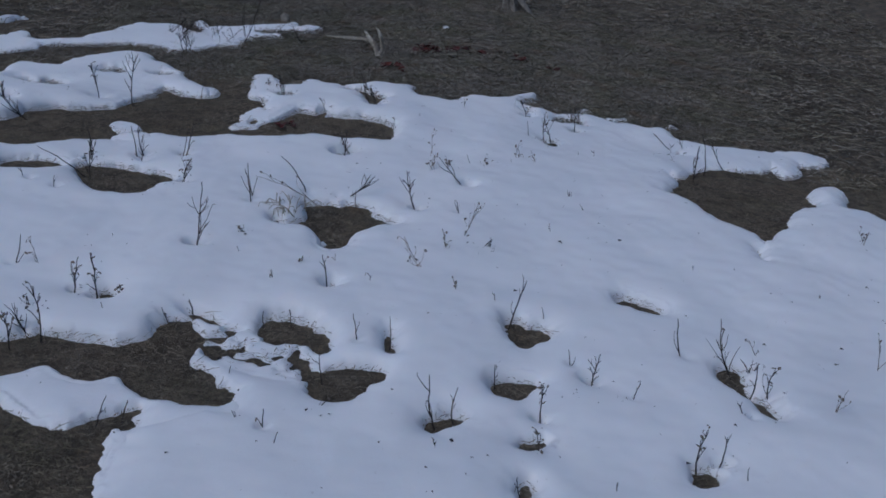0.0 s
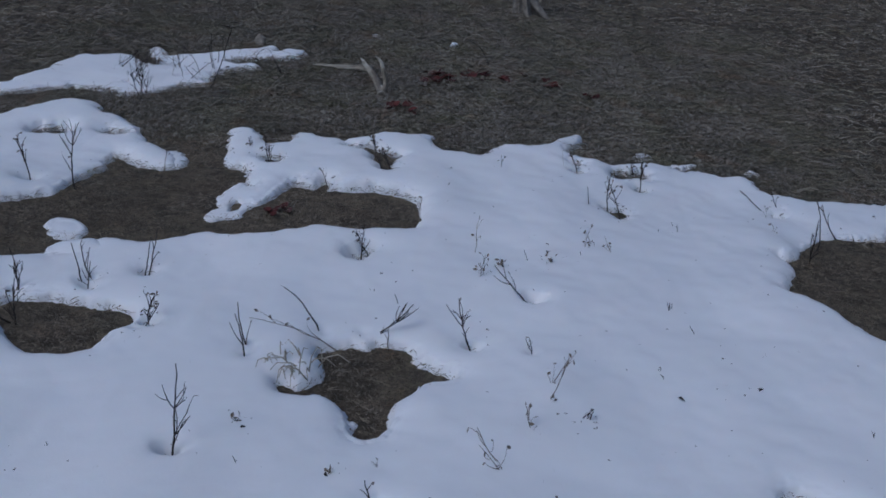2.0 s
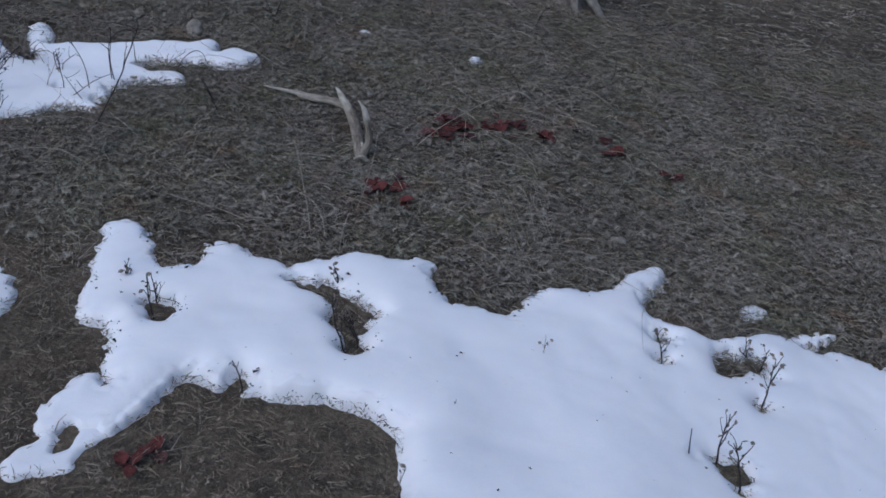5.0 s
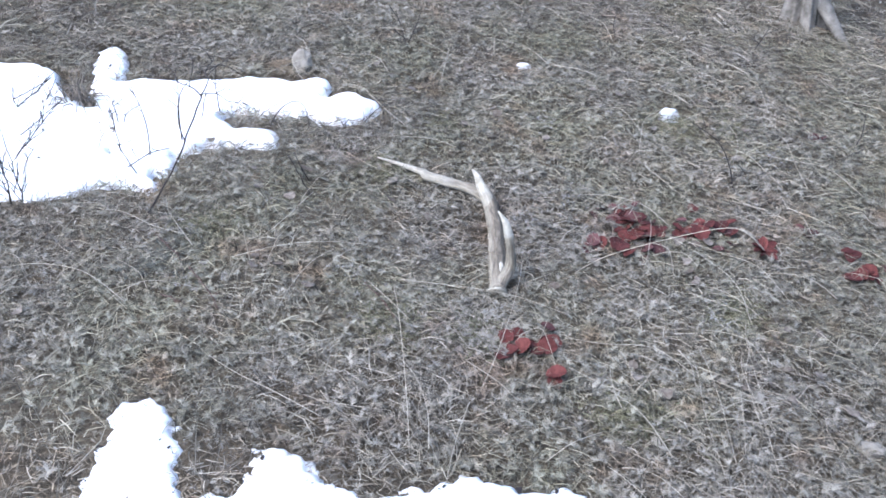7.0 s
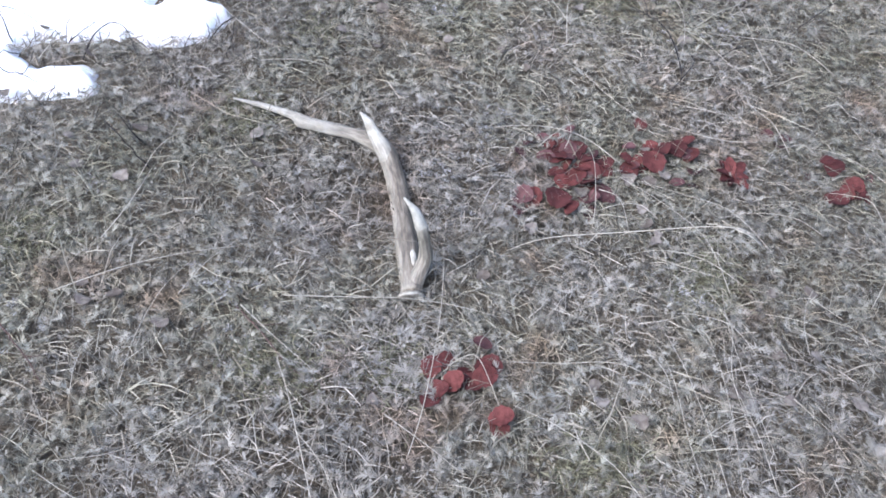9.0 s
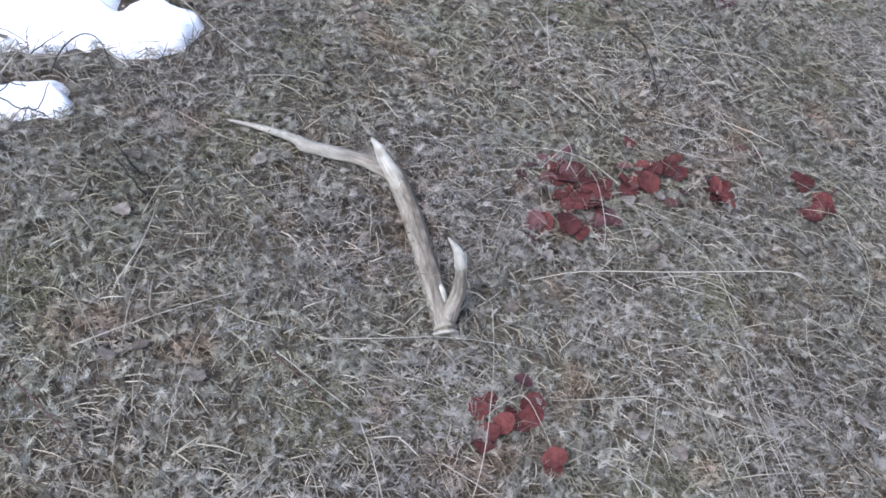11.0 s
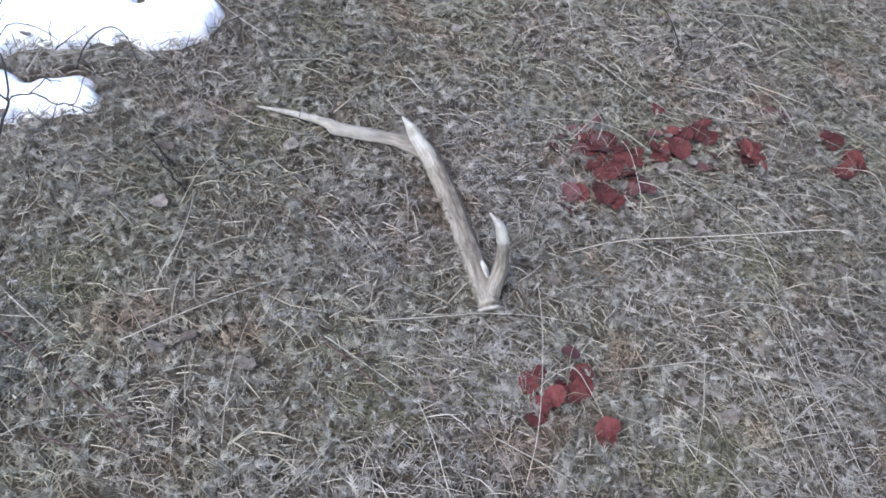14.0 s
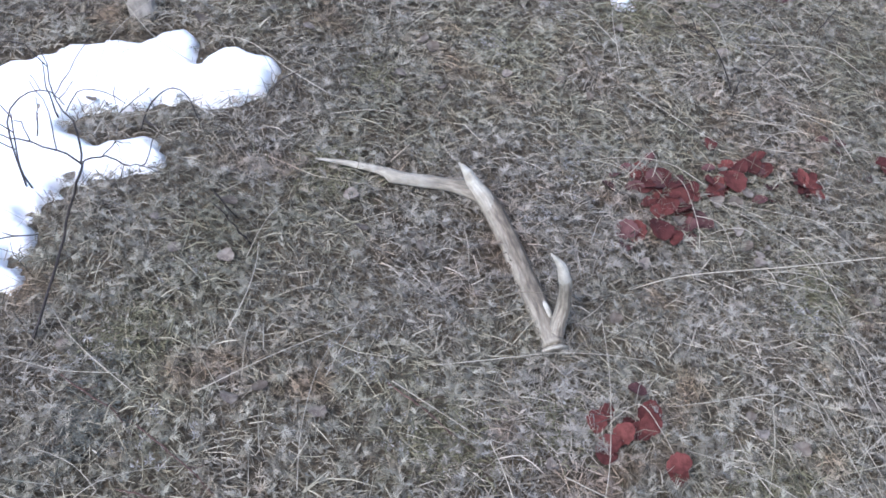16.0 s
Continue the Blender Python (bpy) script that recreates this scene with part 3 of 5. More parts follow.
STEMS_NEAR_MIDDLE = [
    (0.27, 3.07, 0.004, 0.001, 0.109, 0), (0.40, 3.11, 0.009, 0.002, 0.043, 0), (0.43, 2.77, 0.003, 0.001, 0.092, 0),
    (0.52, 2.80, 0.010, 0.002, 0.079, 0), (0.38, 2.57, 0.005, 0.002, 0.070, 0), (0.38, 2.41, 0.055, 0.019, 0.020, 1),
    (0.34, 2.22, 0.027, 0.011, 0.047, 0), (0.38, 2.17, -0.015, -0.006, 0.022, 0), (0.70, 2.45, -0.001, -0.000, 0.133, 1),
    (0.74, 2.49, 0.019, 0.003, 0.077, 1), (0.71, 2.31, 0.012, 0.002, 0.033, 0), (0.66, 2.23, -0.007, -0.002, 0.021, 0),
    (0.15, 2.82, 0.003, 0.001, 0.027, 0), (0.22, 2.85, 0.003, 0.001, 0.027, 0), (0.60, 2.97, 0.004, 0.001, 0.028, 4),
    (0.70, 2.97, -0.008, -0.001, 0.030, 0),
]
STEMS_NEAR_RIGHT = [
    (0.84, 3.03, 0.064, 0.006, 0.132, 1), (0.80, 3.11, -0.006, -0.001, 0.049, 0), (1.36, 2.96, -0.018, 0.002, 0.131, 0),
    (1.49, 2.94, -0.031, 0.004, 0.162, 2), (1.53, 2.83, 0.018, -0.003, 0.091, 1), (1.58, 2.84, 0.018, -0.003, 0.082, 3),
    (1.93, 3.06, -0.001, 0.000, 0.103, 4), (1.03, 2.82, -0.002, -0.000, 0.054, 0), (1.09, 2.77, 0.029, 0.000, 0.079, 2),
    (1.20, 2.69, 0.022, -0.001, 0.052, 1), (0.83, 2.68, 0.006, 0.001, 0.052, 1), (0.96, 2.55, 0.014, 0.001, 0.083, 3),
    (1.04, 2.65, 0.006, 0.000, 0.021, 1), (0.97, 2.40, -0.005, -0.000, 0.049, 3), (1.35, 2.44, 0.027, -0.003, 0.096, 3),
    (1.41, 2.48, 0.018, -0.002, 0.067, 1),
]
STEMS_NEAR_EDGE = [
    (1.51, 2.67, -0.030, 0.005, 0.057, 1), (1.47, 2.40, 0.001, -0.000, 0.045, 0), (1.74, 2.76, 0.035, -0.008, 0.093, 4),
    (0.93, 2.23, -0.005, -0.000, 0.034, 0), (1.15, 2.26, 0.005, -0.000, 0.042, 0), (1.09, 2.23, -0.006, -0.000, 0.020, 0),
    (0.92, 3.76, 0.011, 0.001, 0.022, 0), (1.44, 3.57, -0.005, 0.000, 0.032, 0), (1.00, 4.13, 0.005, 0.000, 0.024, 0),
    (1.32, 3.38, -0.006, 0.000, 0.020, 0), (2.08, 3.99, 0.031, -0.008, 0.083, 4), (0.73, 3.49, 0.021, 0.003, 0.047, 1),
    (0.55, 3.28, -0.055, -0.010, 0.091, 4), (0.61, 3.57, 0.085, 0.013, 0.119, 4), (0.60, 3.44, -0.005, -0.001, 0.063, 4),
]
STEMS_MIDDLE = [
    (0.43, 3.82, -0.018, -0.002, 0.140, 2), (0.59, 4.11, -0.098, -0.004, 0.119, 1), (-0.14, 3.68, -0.004, -0.001, 0.134, 0),
    (0.03, 3.79, -0.074, -0.021, 0.155, 0), (0.13, 3.82, 0.149, 0.036, 0.055, 2), (0.08, 3.75, -0.204, -0.054, 0.117, 4),
    (0.21, 3.78, 0.010, 0.002, 0.047, 0), (0.59, 3.79, 0.003, 0.000, 0.052, 0), (0.55, 3.30, -0.060, -0.005, 0.121, 4),
    (0.70, 3.51, 0.048, 0.000, 0.039, 1), (-0.07, 3.33, -0.009, -0.004, 0.039, 3), (0.60, 3.44, -0.002, -0.000, 0.080, 4),
    (0.64, 3.56, 0.008, 0.000, 0.033, 4), (0.42, 4.23, 0.033, 0.003, 0.054, 4),
]
STEMS_FAR_LEFT = [
    (-0.46, 3.71, 0.073, 0.033, 0.052, 3), (-0.80, 3.71, -0.126, -0.069, 0.119, 0), (-0.78, 3.70, 0.027, 0.015, 0.104, 2),
    (-0.67, 3.91, 0.026, 0.013, 0.064, 1), (-1.15, 5.78, -0.001, -0.000, 0.188, 2), (-1.00, 4.61, 0.062, 0.033, 0.209, 2),
    (-0.85, 3.86, 0.012, 0.007, 0.109, 2), (-1.51, 4.44, -0.007, -0.004, 0.065, 2), (-0.54, 4.01, 0.040, 0.019, 0.094, 0),
    (-0.68, 3.97, 0.001, 0.001, 0.107, 1), (-0.44, 3.76, 0.033, 0.016, 0.067, 3), (-0.94, 6.30, 0.007, 0.002, 0.111, 0),
    (-1.13, 6.03, 0.066, 0.026, 0.096, 4), (-1.17, 4.64, -0.008, -0.004, 0.147, 3), (-0.76, 4.84, 0.032, 0.014, 0.069, 4),
]
STEMS_FAR_EDGE = [
    (1.00, 4.12, -0.003, 0.000, 0.034, 0), (0.94, 3.72, -0.001, 0.000, 0.031, 0), (0.59, 3.81, -0.008, -0.000, 0.045, 0),
    (1.59, 4.80, -0.006, 0.002, 0.173, 0), (1.71, 4.95, -0.062, 0.019, 0.117, 1), (0.44, 4.21, 0.016, 0.001, 0.074, 4),
    (0.70, 3.50, 0.052, -0.001, 0.045, 1), (-1.30, 4.22, -0.083, -0.057, 0.151, 2), (-0.69, 3.93, 0.000, 0.000, 0.116, 0),
    (-1.46, 4.38, -0.033, -0.023, 0.140, 2), (-2.04, 5.22, 0.049, 0.034, 0.077, 0), (-1.17, 5.76, 0.005, 0.002, 0.156, 2),
    (-1.18, 5.75, -0.005, -0.002, 0.131, 1),
]
STEMS_FAR_MIDDLE = [
    (-0.15, 4.79, -0.011, -0.004, 0.063, 1), (-0.40, 4.97, 0.003, 0.001, 0.095, 1), (0.03, 4.98, -0.022, -0.005, 0.137, 3),
    (0.05, 5.01, -0.023, -0.005, 0.081, 2), (-0.54, 4.04, 0.049, 0.031, 0.107, 1), (0.80, 4.90, -0.011, 0.001, 0.075, 0),
    (0.86, 4.93, 0.012, -0.001, 0.114, 3), (1.00, 5.18, 0.008, -0.001, 0.111, 3), (0.86, 4.47, -0.031, 0.003, 0.075, 4),
    (0.79, 4.49, -0.023, 0.001, 0.067, 4), (0.40, 4.36, 0.024, 0.003, 0.105, 4), (0.59, 4.34, -0.021, -0.001, 0.050, 0),
    (0.42, 4.19, 0.032, 0.004, 0.070, 4), (0.07, 4.33, -0.026, -0.007, 0.072, 3), (0.28, 4.85, 0.004, 0.001, 0.024, 0),
]
STEMS_FAR_RIGHT = [
    (1.45, 4.87, 0.002, -0.001, 0.039, 4), (1.52, 5.12, -0.122, 0.036, 0.079, 1), (1.53, 4.67, 0.025, -0.002, 0.141, 2),
    (1.00, 4.12, -0.009, 0.002, 0.034, 0), (0.64, 4.34, 0.013, 0.000, 0.025, 3), (0.90, 4.85, -0.029, 0.003, 0.109, 3),
    (-0.41, 5.02, -0.002, -0.001, 0.064, 2), (-0.50, 5.08, 0.001, 0.001, 0.040, 3), (0.99, 5.36, -0.011, 0.004, 0.055, 3),
    (-0.04, 5.22, -0.009, -0.003, 0.044, 3), (1.02, 5.32, 0.009, -0.003, 0.062, 3), (0.76, 5.25, -0.028, 0.006, 0.068, 3),
    (-0.58, 6.03, -0.036, -0.017, 0.092, 0), (-0.97, 6.24, 0.027, 0.017, 0.072, 0),
]
STEMS_FAR_PATCH = [
    (-1.08, 6.06, -0.001, -0.001, 0.090, 3), (-1.20, 5.80, 0.028, 0.026, 0.060, 1), (-1.28, 5.91, 0.111, 0.102, 0.105, 2),
    (-1.41, 6.08, 0.098, 0.089, 0.051, 2), (-1.27, 6.36, 0.030, 0.022, 0.041, 4), (-1.26, 6.15, 0.042, 0.034, 0.124, 4),
     (-0.55, 6.36, 0.028, 0.011, 0.044, 0), 
    (-0.85, 6.32, 0.069, 0.026, 0.020, 1), 
]
STEMS_SMALL_A = [
    (-0.45, 3.18, -0.005, 0, 0.024, 0), (0.17, 3.2, -0.001, 0, 0.036, 3), (0.26, 3.24, 0.002, 0, 0.025, 4),
    (0.67, 3.15, -0.01, 0, 0.062, 4), (0.94, 3.08, 0.001, 0, 0.039, 0), (0.61, 3.63, 0.094, 0, 0.102, 4),
    (-0.28, 2.72, -0.005, 0, 0.036, 0), (-0.29, 2.86, -0.005, 0, 0.02, 3), (-0.48, 2.69, -0.005, 0, 0.036, 3),
    (-0.45, 2.59, -0.04, 0, 0.065, 2), (-0.55, 2.58, -0.001, 0, 0.029, 0), (0.76, 4.47, 0.018, 0, 0.076, 4),
    (1.1, 4.83, -0.014, 0, 0.025, 0), (1.46, 5.05, 0.001, 0, 0.047, 4), (-0.81, 3.5, 0.012, 0, 0.056, 0),
    (-0.92, 3.52, -0.015, 0, 0.058, 0),
]
STEMS_SMALL_B = [
    (0.21, 3.98, -0.003, 0, 0.038, 0), (0.05, 4.29, 0.028, 0, 0.087, 3), (0.2, 4.58, 0.022, 0, 0.074, 4),
    (1.54, 5.18, -0.027, 0, 0.057, 1), (1.1, 4.77, -0.002, 0, 0.038, 0), (1.02, 4.73, 0.006, 0, 0.02, 0),
    (0.46, 5.11, 0.008, 0, 0.061, 4), (0.5, 4.28, 0.004, 0, 0.034, 3), (0.66, 4.38, -0.027, 0, 0.02, 3),
    (0.74, 4.41, 0.005, 0, 0.024, 0), (1.06, 4, -0.019, 0, 0.033, 0), (1, 3.45, -0.012, 0, 0.02, 0),
    (1.57, 2.95, -0.05, 0, 0.044, 2), (1.6, 3.03, -0.048, 0, 0.068, 4), (0.77, 2.34, -0.059, 0, 0.038, 0),
    (2.13, 4.04, -0.04, 0, 0.075, 4),
]
STEMS_SMALL_C = [
    (1.85, 3.48, -0.005, 0, 0.02, 4), (-0.14, 3.63, -0.001, 0, 0.13, 0), (0.14, 2.52, 0.016, 0, 0.02, 0),
]
ALL_STEMS = STEMS_SMALL_A + STEMS_SMALL_B + STEMS_SMALL_C + STEMS_NEAR_LEFT + STEMS_NEAR_MIDDLE + STEMS_NEAR_RIGHT + STEMS_NEAR_EDGE + STEMS_MIDDLE + STEMS_FAR_LEFT + STEMS_FAR_EDGE + STEMS_FAR_MIDDLE + STEMS_FAR_RIGHT + STEMS_FAR_PATCH
DIMPLES = [(u, v, 0.012 + 0.10 * min(z, 0.15)) for u, v, _, _, z, kind in ALL_STEMS if kind != 4 and z > 0.05]


ALL_BARE = [b for hollow in HOLLOWS for b in hollow] + [(u, v - 0.006, 0.020, 0.014, 0.0) for u, v, _, _, z, kind in ALL_STEMS if kind in (1, 2, 3) and z > 0.06]


# one fine grid over the visible ground, coarse behind the camera
STEP = 0.007
GRID_U = np.arange(-3.5, 3.6, STEP)
GRID_V = np.concatenate([np.arange(-2.8, 1.4, 0.04), np.arange(1.4, 7.4, STEP)])


def blob_depth(blobs, us, vs):
    """Metres inside the union of blobs (minus: outside, as far as 0.2), over a grid."""
    best = np.full((len(us), len(vs)), -0.2)
    for x, y, a, b, t in blobs:
        r = max(a, b) + 0.08
        i0, i1 = np.searchsorted(us, (x - r, x + r))
        j0, j1 = np.searchsorted(vs, (y - r, y + r))
        if i0 == i1 or j0 == j1:
            continue
        U, V = us[i0:i1, None], vs[None, j0:j1]
        c, s = math.cos(t), math.sin(t)
        p, q = (U - x) * c + (V - y) * s, (V - y) * c - (U - x) * s
        k0 = np.sqrt((p / a) ** 2 + (q / b) ** 2) + 1e-6
        k1 = np.sqrt((p / a ** 2) ** 2 + (q / b ** 2) ** 2) + 1e-6
        best[i0:i1, j0:j1] = np.maximum(best[i0:i1, j0:j1], k0 * (1 - k0) / k1)
    return best


def lace_zone(U, V):
    """Where the snow has thinned to a lacy film: round the near hollow, and on the tail beside the far one."""
    near = 2.2 * np.exp(-((U - 0.18) / 0.20) ** 2 - ((V - 2.66 + 0.25 * (U - 0.18)) / 0.13) ** 2)
    tail = 1.2 * np.exp(-((U - -0.447) / 0.09) ** 2 - ((V - 4.564) / 0.09) ** 2)
    return np.clip(near + tail, 0, 1)


def ragged(U, V):
    froth = np.clip((V - 4.9) / 0.3, 0, 1) * np.clip((5.7 - V) / 0.1, 0, 1)
    back = np.clip((V - 5.7) / 0.1, 0, 1)
    big = (1 + 0.7 * back) * (0.005 * value_noise(U, V, 0.07, 11) + 0.007 * value_noise(U, V, 0.03, 12))
    return big + (0.6 + 0.4 * value_noise(U, V, 0.4, 14) + 0.8 * froth) * (0.009 * value_noise(U, V, 0.018, 13) + 0.007 * value_noise(U, V, 0.010, 15))


GRID = np.meshgrid(GRID_U, GRID_V, indexing="ij")
BARE_DEPTH = blob_depth(ALL_BARE, GRID_U, GRID_V)
RAGGED = ragged(*GRID)
LACE = lace_zone(*GRID)
LACE_EDGE = 0.003 + 0.026 * value_noise(*GRID, 0.060, 16) + 0.018 * value_noise(*GRID, 0.025, 17) + 0.2 * (1 - LACE)
COVER = np.full(BARE_DEPTH.shape, -0.2)
TOP = np.zeros(BARE_DEPTH.shape)


def snow_at(p):
    """Metres inside the snow at rows of u, v."""
    return COVER[cell(p)]


def cell(p):
    return np.clip(np.searchsorted(GRID_U, p[:, 0]), 0, len(GRID_U) - 1), np.clip(np.searchsorted(GRID_V, p[:, 1]), 0, len(GRID_V) - 1)


def soften(a, times):
    for _ in range(times):
        p = np.pad(a, 1, mode="edge")
        a = (p[1:-1, 1:-1] * 4 + (p[:-2, 1:-1] + p[2:, 1:-1] + p[1:-1, :-2] + p[1:-1, 2:]) * 2 + p[:-2, :-2] + p[2:, 2:] + p[:-2, 2:] + p[2:, :-2]) / 16
    return a


def way_in(f, most=16):
    """How far inside the outline each point lies, with no creases where lobes meet."""
    inside, depth = f > 0, np.zeros(f.shape)
    for k in range(most):
        p = np.pad(inside, 1)
        inside = p[1:-1, 1:-1] & p[:-2, 1:-1] & p[2:, 1:-1] & p[1:-1, :-2] & p[1:-1, 2:]
        if k % 2:
            inside &= p[:-2, :-2] & p[2:, 2:] & p[:-2, 2:] & p[2:, :-2]
        depth += inside * STEP
    return depth


def separate(mask):
    """Number the connected pieces of a mask, the largest first; 0 where there is none."""
    rows, columns = mask.shape
    free, flat, found = mask.ravel().copy(), np.zeros(mask.size, int), []
    for start in np.flatnonzero(free):
        if not free[start]:
            continue
        free[start] = False
        stack, cells = [int(start)], []
        while stack:
            c = stack.pop()
            cells.append(c)
            y = c % columns
            for q in (c - columns, c + columns, c - 1 if y else -1, c + 1 if y < columns - 1 else -1):
                if 0 <= q < len(free) and free[q]:
                    free[q] = False
                    stack.append(q)
        found.append(cells)
    for n, cells in enumerate(sorted(found, key=len, reverse=True)):
        flat[cells] = n + 1
    return flat.reshape(mask.shape)


def build_snow(name, lobes, label, thick):
    a = np.array(lobes)
    r = a[:, 2:4].max(1)
    low, high = (a[:, :2] - r[:, None]).min(0) - 0.06, (a[:, :2] + r[:, None]).max(0) + 0.06
    i0, i1 = np.searchsorted(GRID_U, (low[0], high[0]))
    j0, j1 = np.searchsorted(GRID_V, (low[1], high[1]))
    w = (slice(i0, i1), slice(j0, j1))
    us, vs, U, V = GRID_U[i0:i1], GRID_V[j0:j1], GRID[0][w], GRID[1][w]
    f = np.minimum(blob_depth(lobes, us, vs), -BARE_DEPTH[w]) + 0.002 + RAGGED[w]
    f = np.minimum(f, LACE_EDGE[w])
    COVER[w] = np.maximum(COVER[w], f)
    deep = soften(way_in(f), 3)
    melt = np.clip((V - 4.85) / 0.45, 0, 1) * np.clip((5.7 - V) / 0.1, 0, 1) * np.clip((U + 0.9) / 0.3, 0, 1)
    t = thick * (1 - 0.30 * melt) * (1 - 0.82 * LACE[w]) * (1 + 0.34 * value_noise(U, V, 0.5, 21) + 0.24 * value_noise(U, V, 0.22, 22))
    edge = np.minimum(np.maximum(f, 0), 0.010) * min(1.0, thick / 0.02) * (1 - 0.6 * LACE[w])
    rise = (0.022 + 0.012 * value_noise(U, V, 0.35, 26)) * (1 - 0.45 * np.clip((V - 5.6) / 0.2, 0, 1))
    h = np.where(f > 0, edge + t * (1 - np.exp(-deep / rise)), np.maximum(f * 1.6, -0.03))
    h = h + (0.0055 * value_noise(U, V, 0.13, 23) + 0.0050 * value_noise(U, V, 0.27, 27) + 0.0016 * value_noise(U, V, 0.045, 24)) * (f > 0.02) * (1 - LACE[w])
    for u, v, size in DIMPLES:
        a0, a1 = np.searchsorted(us, (u - 3 * size, u + 3 * size))
        b0, b1 = np.searchsorted(vs, (v - 3 * size, v + 3 * size))
        if a1 > a0 and b1 > b0:
            k = (slice(a0, a1), slice(b0, b1))
            d2 = (U[k] - u) ** 2 + (V[k] - v) ** 2
            h[k] -= np.where(f[k] > 0, 0.3 * h[k] * np.exp(-d2 / (size * size)), 0)
    TOP[w] = np.maximum(TOP[w], h)
    p = np.stack([U, V, relief(U, V) + h], -1).reshape(-1, 3)
    i, j = len(us), len(vs)
    pieces = separate(f > -0.012)
    k = (np.arange(i - 1)[:, None] * j + np.arange(j - 1)[None]).ravel()
    quads = np.stack([k, k + j, k + j + 1, k + 1], -1)
    owner = pieces.ravel()[quads].max(1)
    for n in range(1, pieces.max() + 1):
        mine = quads[owner == n]
        if len(mine) < 14:
            continue
        used, back = np.unique(mine, return_inverse=True)
        kind, words = (name, label) if n == 1 else ("snow_crumb", "thin melting crumb of snow beside a larger patch")
        tagged(new(kind, quick_mesh(kind, hill_array(p[used]), back.reshape(mine.shape), SNOW)), words, "snow", "" if n == 1 else "crumbs of snow")


for name, lobes, label, thick in SNOWS:
    build_snow(name, lobes, label, thick)


# ---- the shed antler ----
def build_antler():
    base = hill(-0.10, 5.86)
    ob = thing("shed_antler", base, "weathered brown and bone-white shed deer antler lying on dead grass", "antler")
    flat = HILL.to_3x3()

    def limb(name, control, n, label, polish, brown=(0.1, 0.0), sides=18):
        c = curve_points(control, n)
        c[:, 3] *= 1 + 0.05 * value_noise(np.arange(n) * 0.1, np.zeros(n) + control[0][0], 0.14, 31)
        v, f = tube([flat @ Vector(p[:3]) - base for p in c], c[:, 3], sides, 0.9, 0.035)
        me = mesh_of(name, v, f, BONE)
        a = me.attributes.new("polish", "FLOAT", "POINT")
        s = np.repeat(np.linspace(0, 1, n), sides)
        a.data.foreach_set("value", np.interp(s, [0, 1], polish).astype(np.float32) if len(polish) == 2 else np.interp(s, np.linspace(0, 1, len(polish)), polish).astype(np.float32))
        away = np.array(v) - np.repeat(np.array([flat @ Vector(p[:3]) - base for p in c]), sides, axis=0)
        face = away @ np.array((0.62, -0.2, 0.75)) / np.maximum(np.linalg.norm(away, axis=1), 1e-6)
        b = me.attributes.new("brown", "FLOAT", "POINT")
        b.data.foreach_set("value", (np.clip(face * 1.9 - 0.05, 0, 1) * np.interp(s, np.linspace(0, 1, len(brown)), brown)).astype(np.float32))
        g = me.attributes.new("grain", "FLOAT_VECTOR", "POINT")
        turn = np.tile(np.arange(sides) * 2 * np.pi / sides, n)
        far = np.repeat(np.concatenate([[0], np.cumsum(np.linalg.norm(np.diff(c[:, :3], axis=0), axis=1))]), sides)
        g.data.foreach_set("vector", np.stack([2.6 * np.cos(turn), 2.6 * np.sin(turn), far * 26 + control[0][0] * 50], -1).astype(np.float32).ravel())
        return part(name, me, ob, label)

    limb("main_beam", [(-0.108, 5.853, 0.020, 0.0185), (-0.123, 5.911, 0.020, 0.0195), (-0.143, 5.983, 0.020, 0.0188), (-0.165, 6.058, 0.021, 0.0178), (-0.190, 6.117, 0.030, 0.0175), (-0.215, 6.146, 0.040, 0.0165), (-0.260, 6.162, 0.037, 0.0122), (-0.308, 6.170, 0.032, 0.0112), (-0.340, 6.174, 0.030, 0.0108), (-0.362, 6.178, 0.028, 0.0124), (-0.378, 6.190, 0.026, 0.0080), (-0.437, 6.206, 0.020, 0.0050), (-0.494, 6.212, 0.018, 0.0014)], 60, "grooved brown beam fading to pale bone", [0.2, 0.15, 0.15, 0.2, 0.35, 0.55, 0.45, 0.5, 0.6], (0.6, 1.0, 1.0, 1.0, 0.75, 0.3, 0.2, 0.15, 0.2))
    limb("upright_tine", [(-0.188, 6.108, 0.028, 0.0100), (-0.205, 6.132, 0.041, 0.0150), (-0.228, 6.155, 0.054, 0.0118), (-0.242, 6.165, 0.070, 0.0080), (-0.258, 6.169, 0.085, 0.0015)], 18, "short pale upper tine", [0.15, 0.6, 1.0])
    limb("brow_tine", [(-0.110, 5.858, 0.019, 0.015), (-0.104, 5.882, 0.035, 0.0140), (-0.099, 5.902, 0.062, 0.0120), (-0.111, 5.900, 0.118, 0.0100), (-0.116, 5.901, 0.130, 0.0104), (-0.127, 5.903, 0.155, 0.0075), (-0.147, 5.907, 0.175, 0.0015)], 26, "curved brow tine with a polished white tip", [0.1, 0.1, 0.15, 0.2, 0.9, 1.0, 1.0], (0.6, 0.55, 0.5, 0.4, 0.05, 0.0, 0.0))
    limb("pearled_ridge", [(-0.113, 5.885, 0.030, 0.004), (-0.116, 5.902, 0.034, 0.0065), (-0.1195, 5.918, 0.0345, 0.006), (-0.1215, 5.926, 0.034, 0.0045), (-0.124, 5.933, 0.031, 0.002)], 16, "pale raised nub on the beam", [0.3, 0.8, 0.9], (0.2, 0.0))
    verts, faces = [], []
    axis = flat @ Vector((0.25, -0.9, -0.35)).normalized()
    side = axis.orthogonal().normalized()
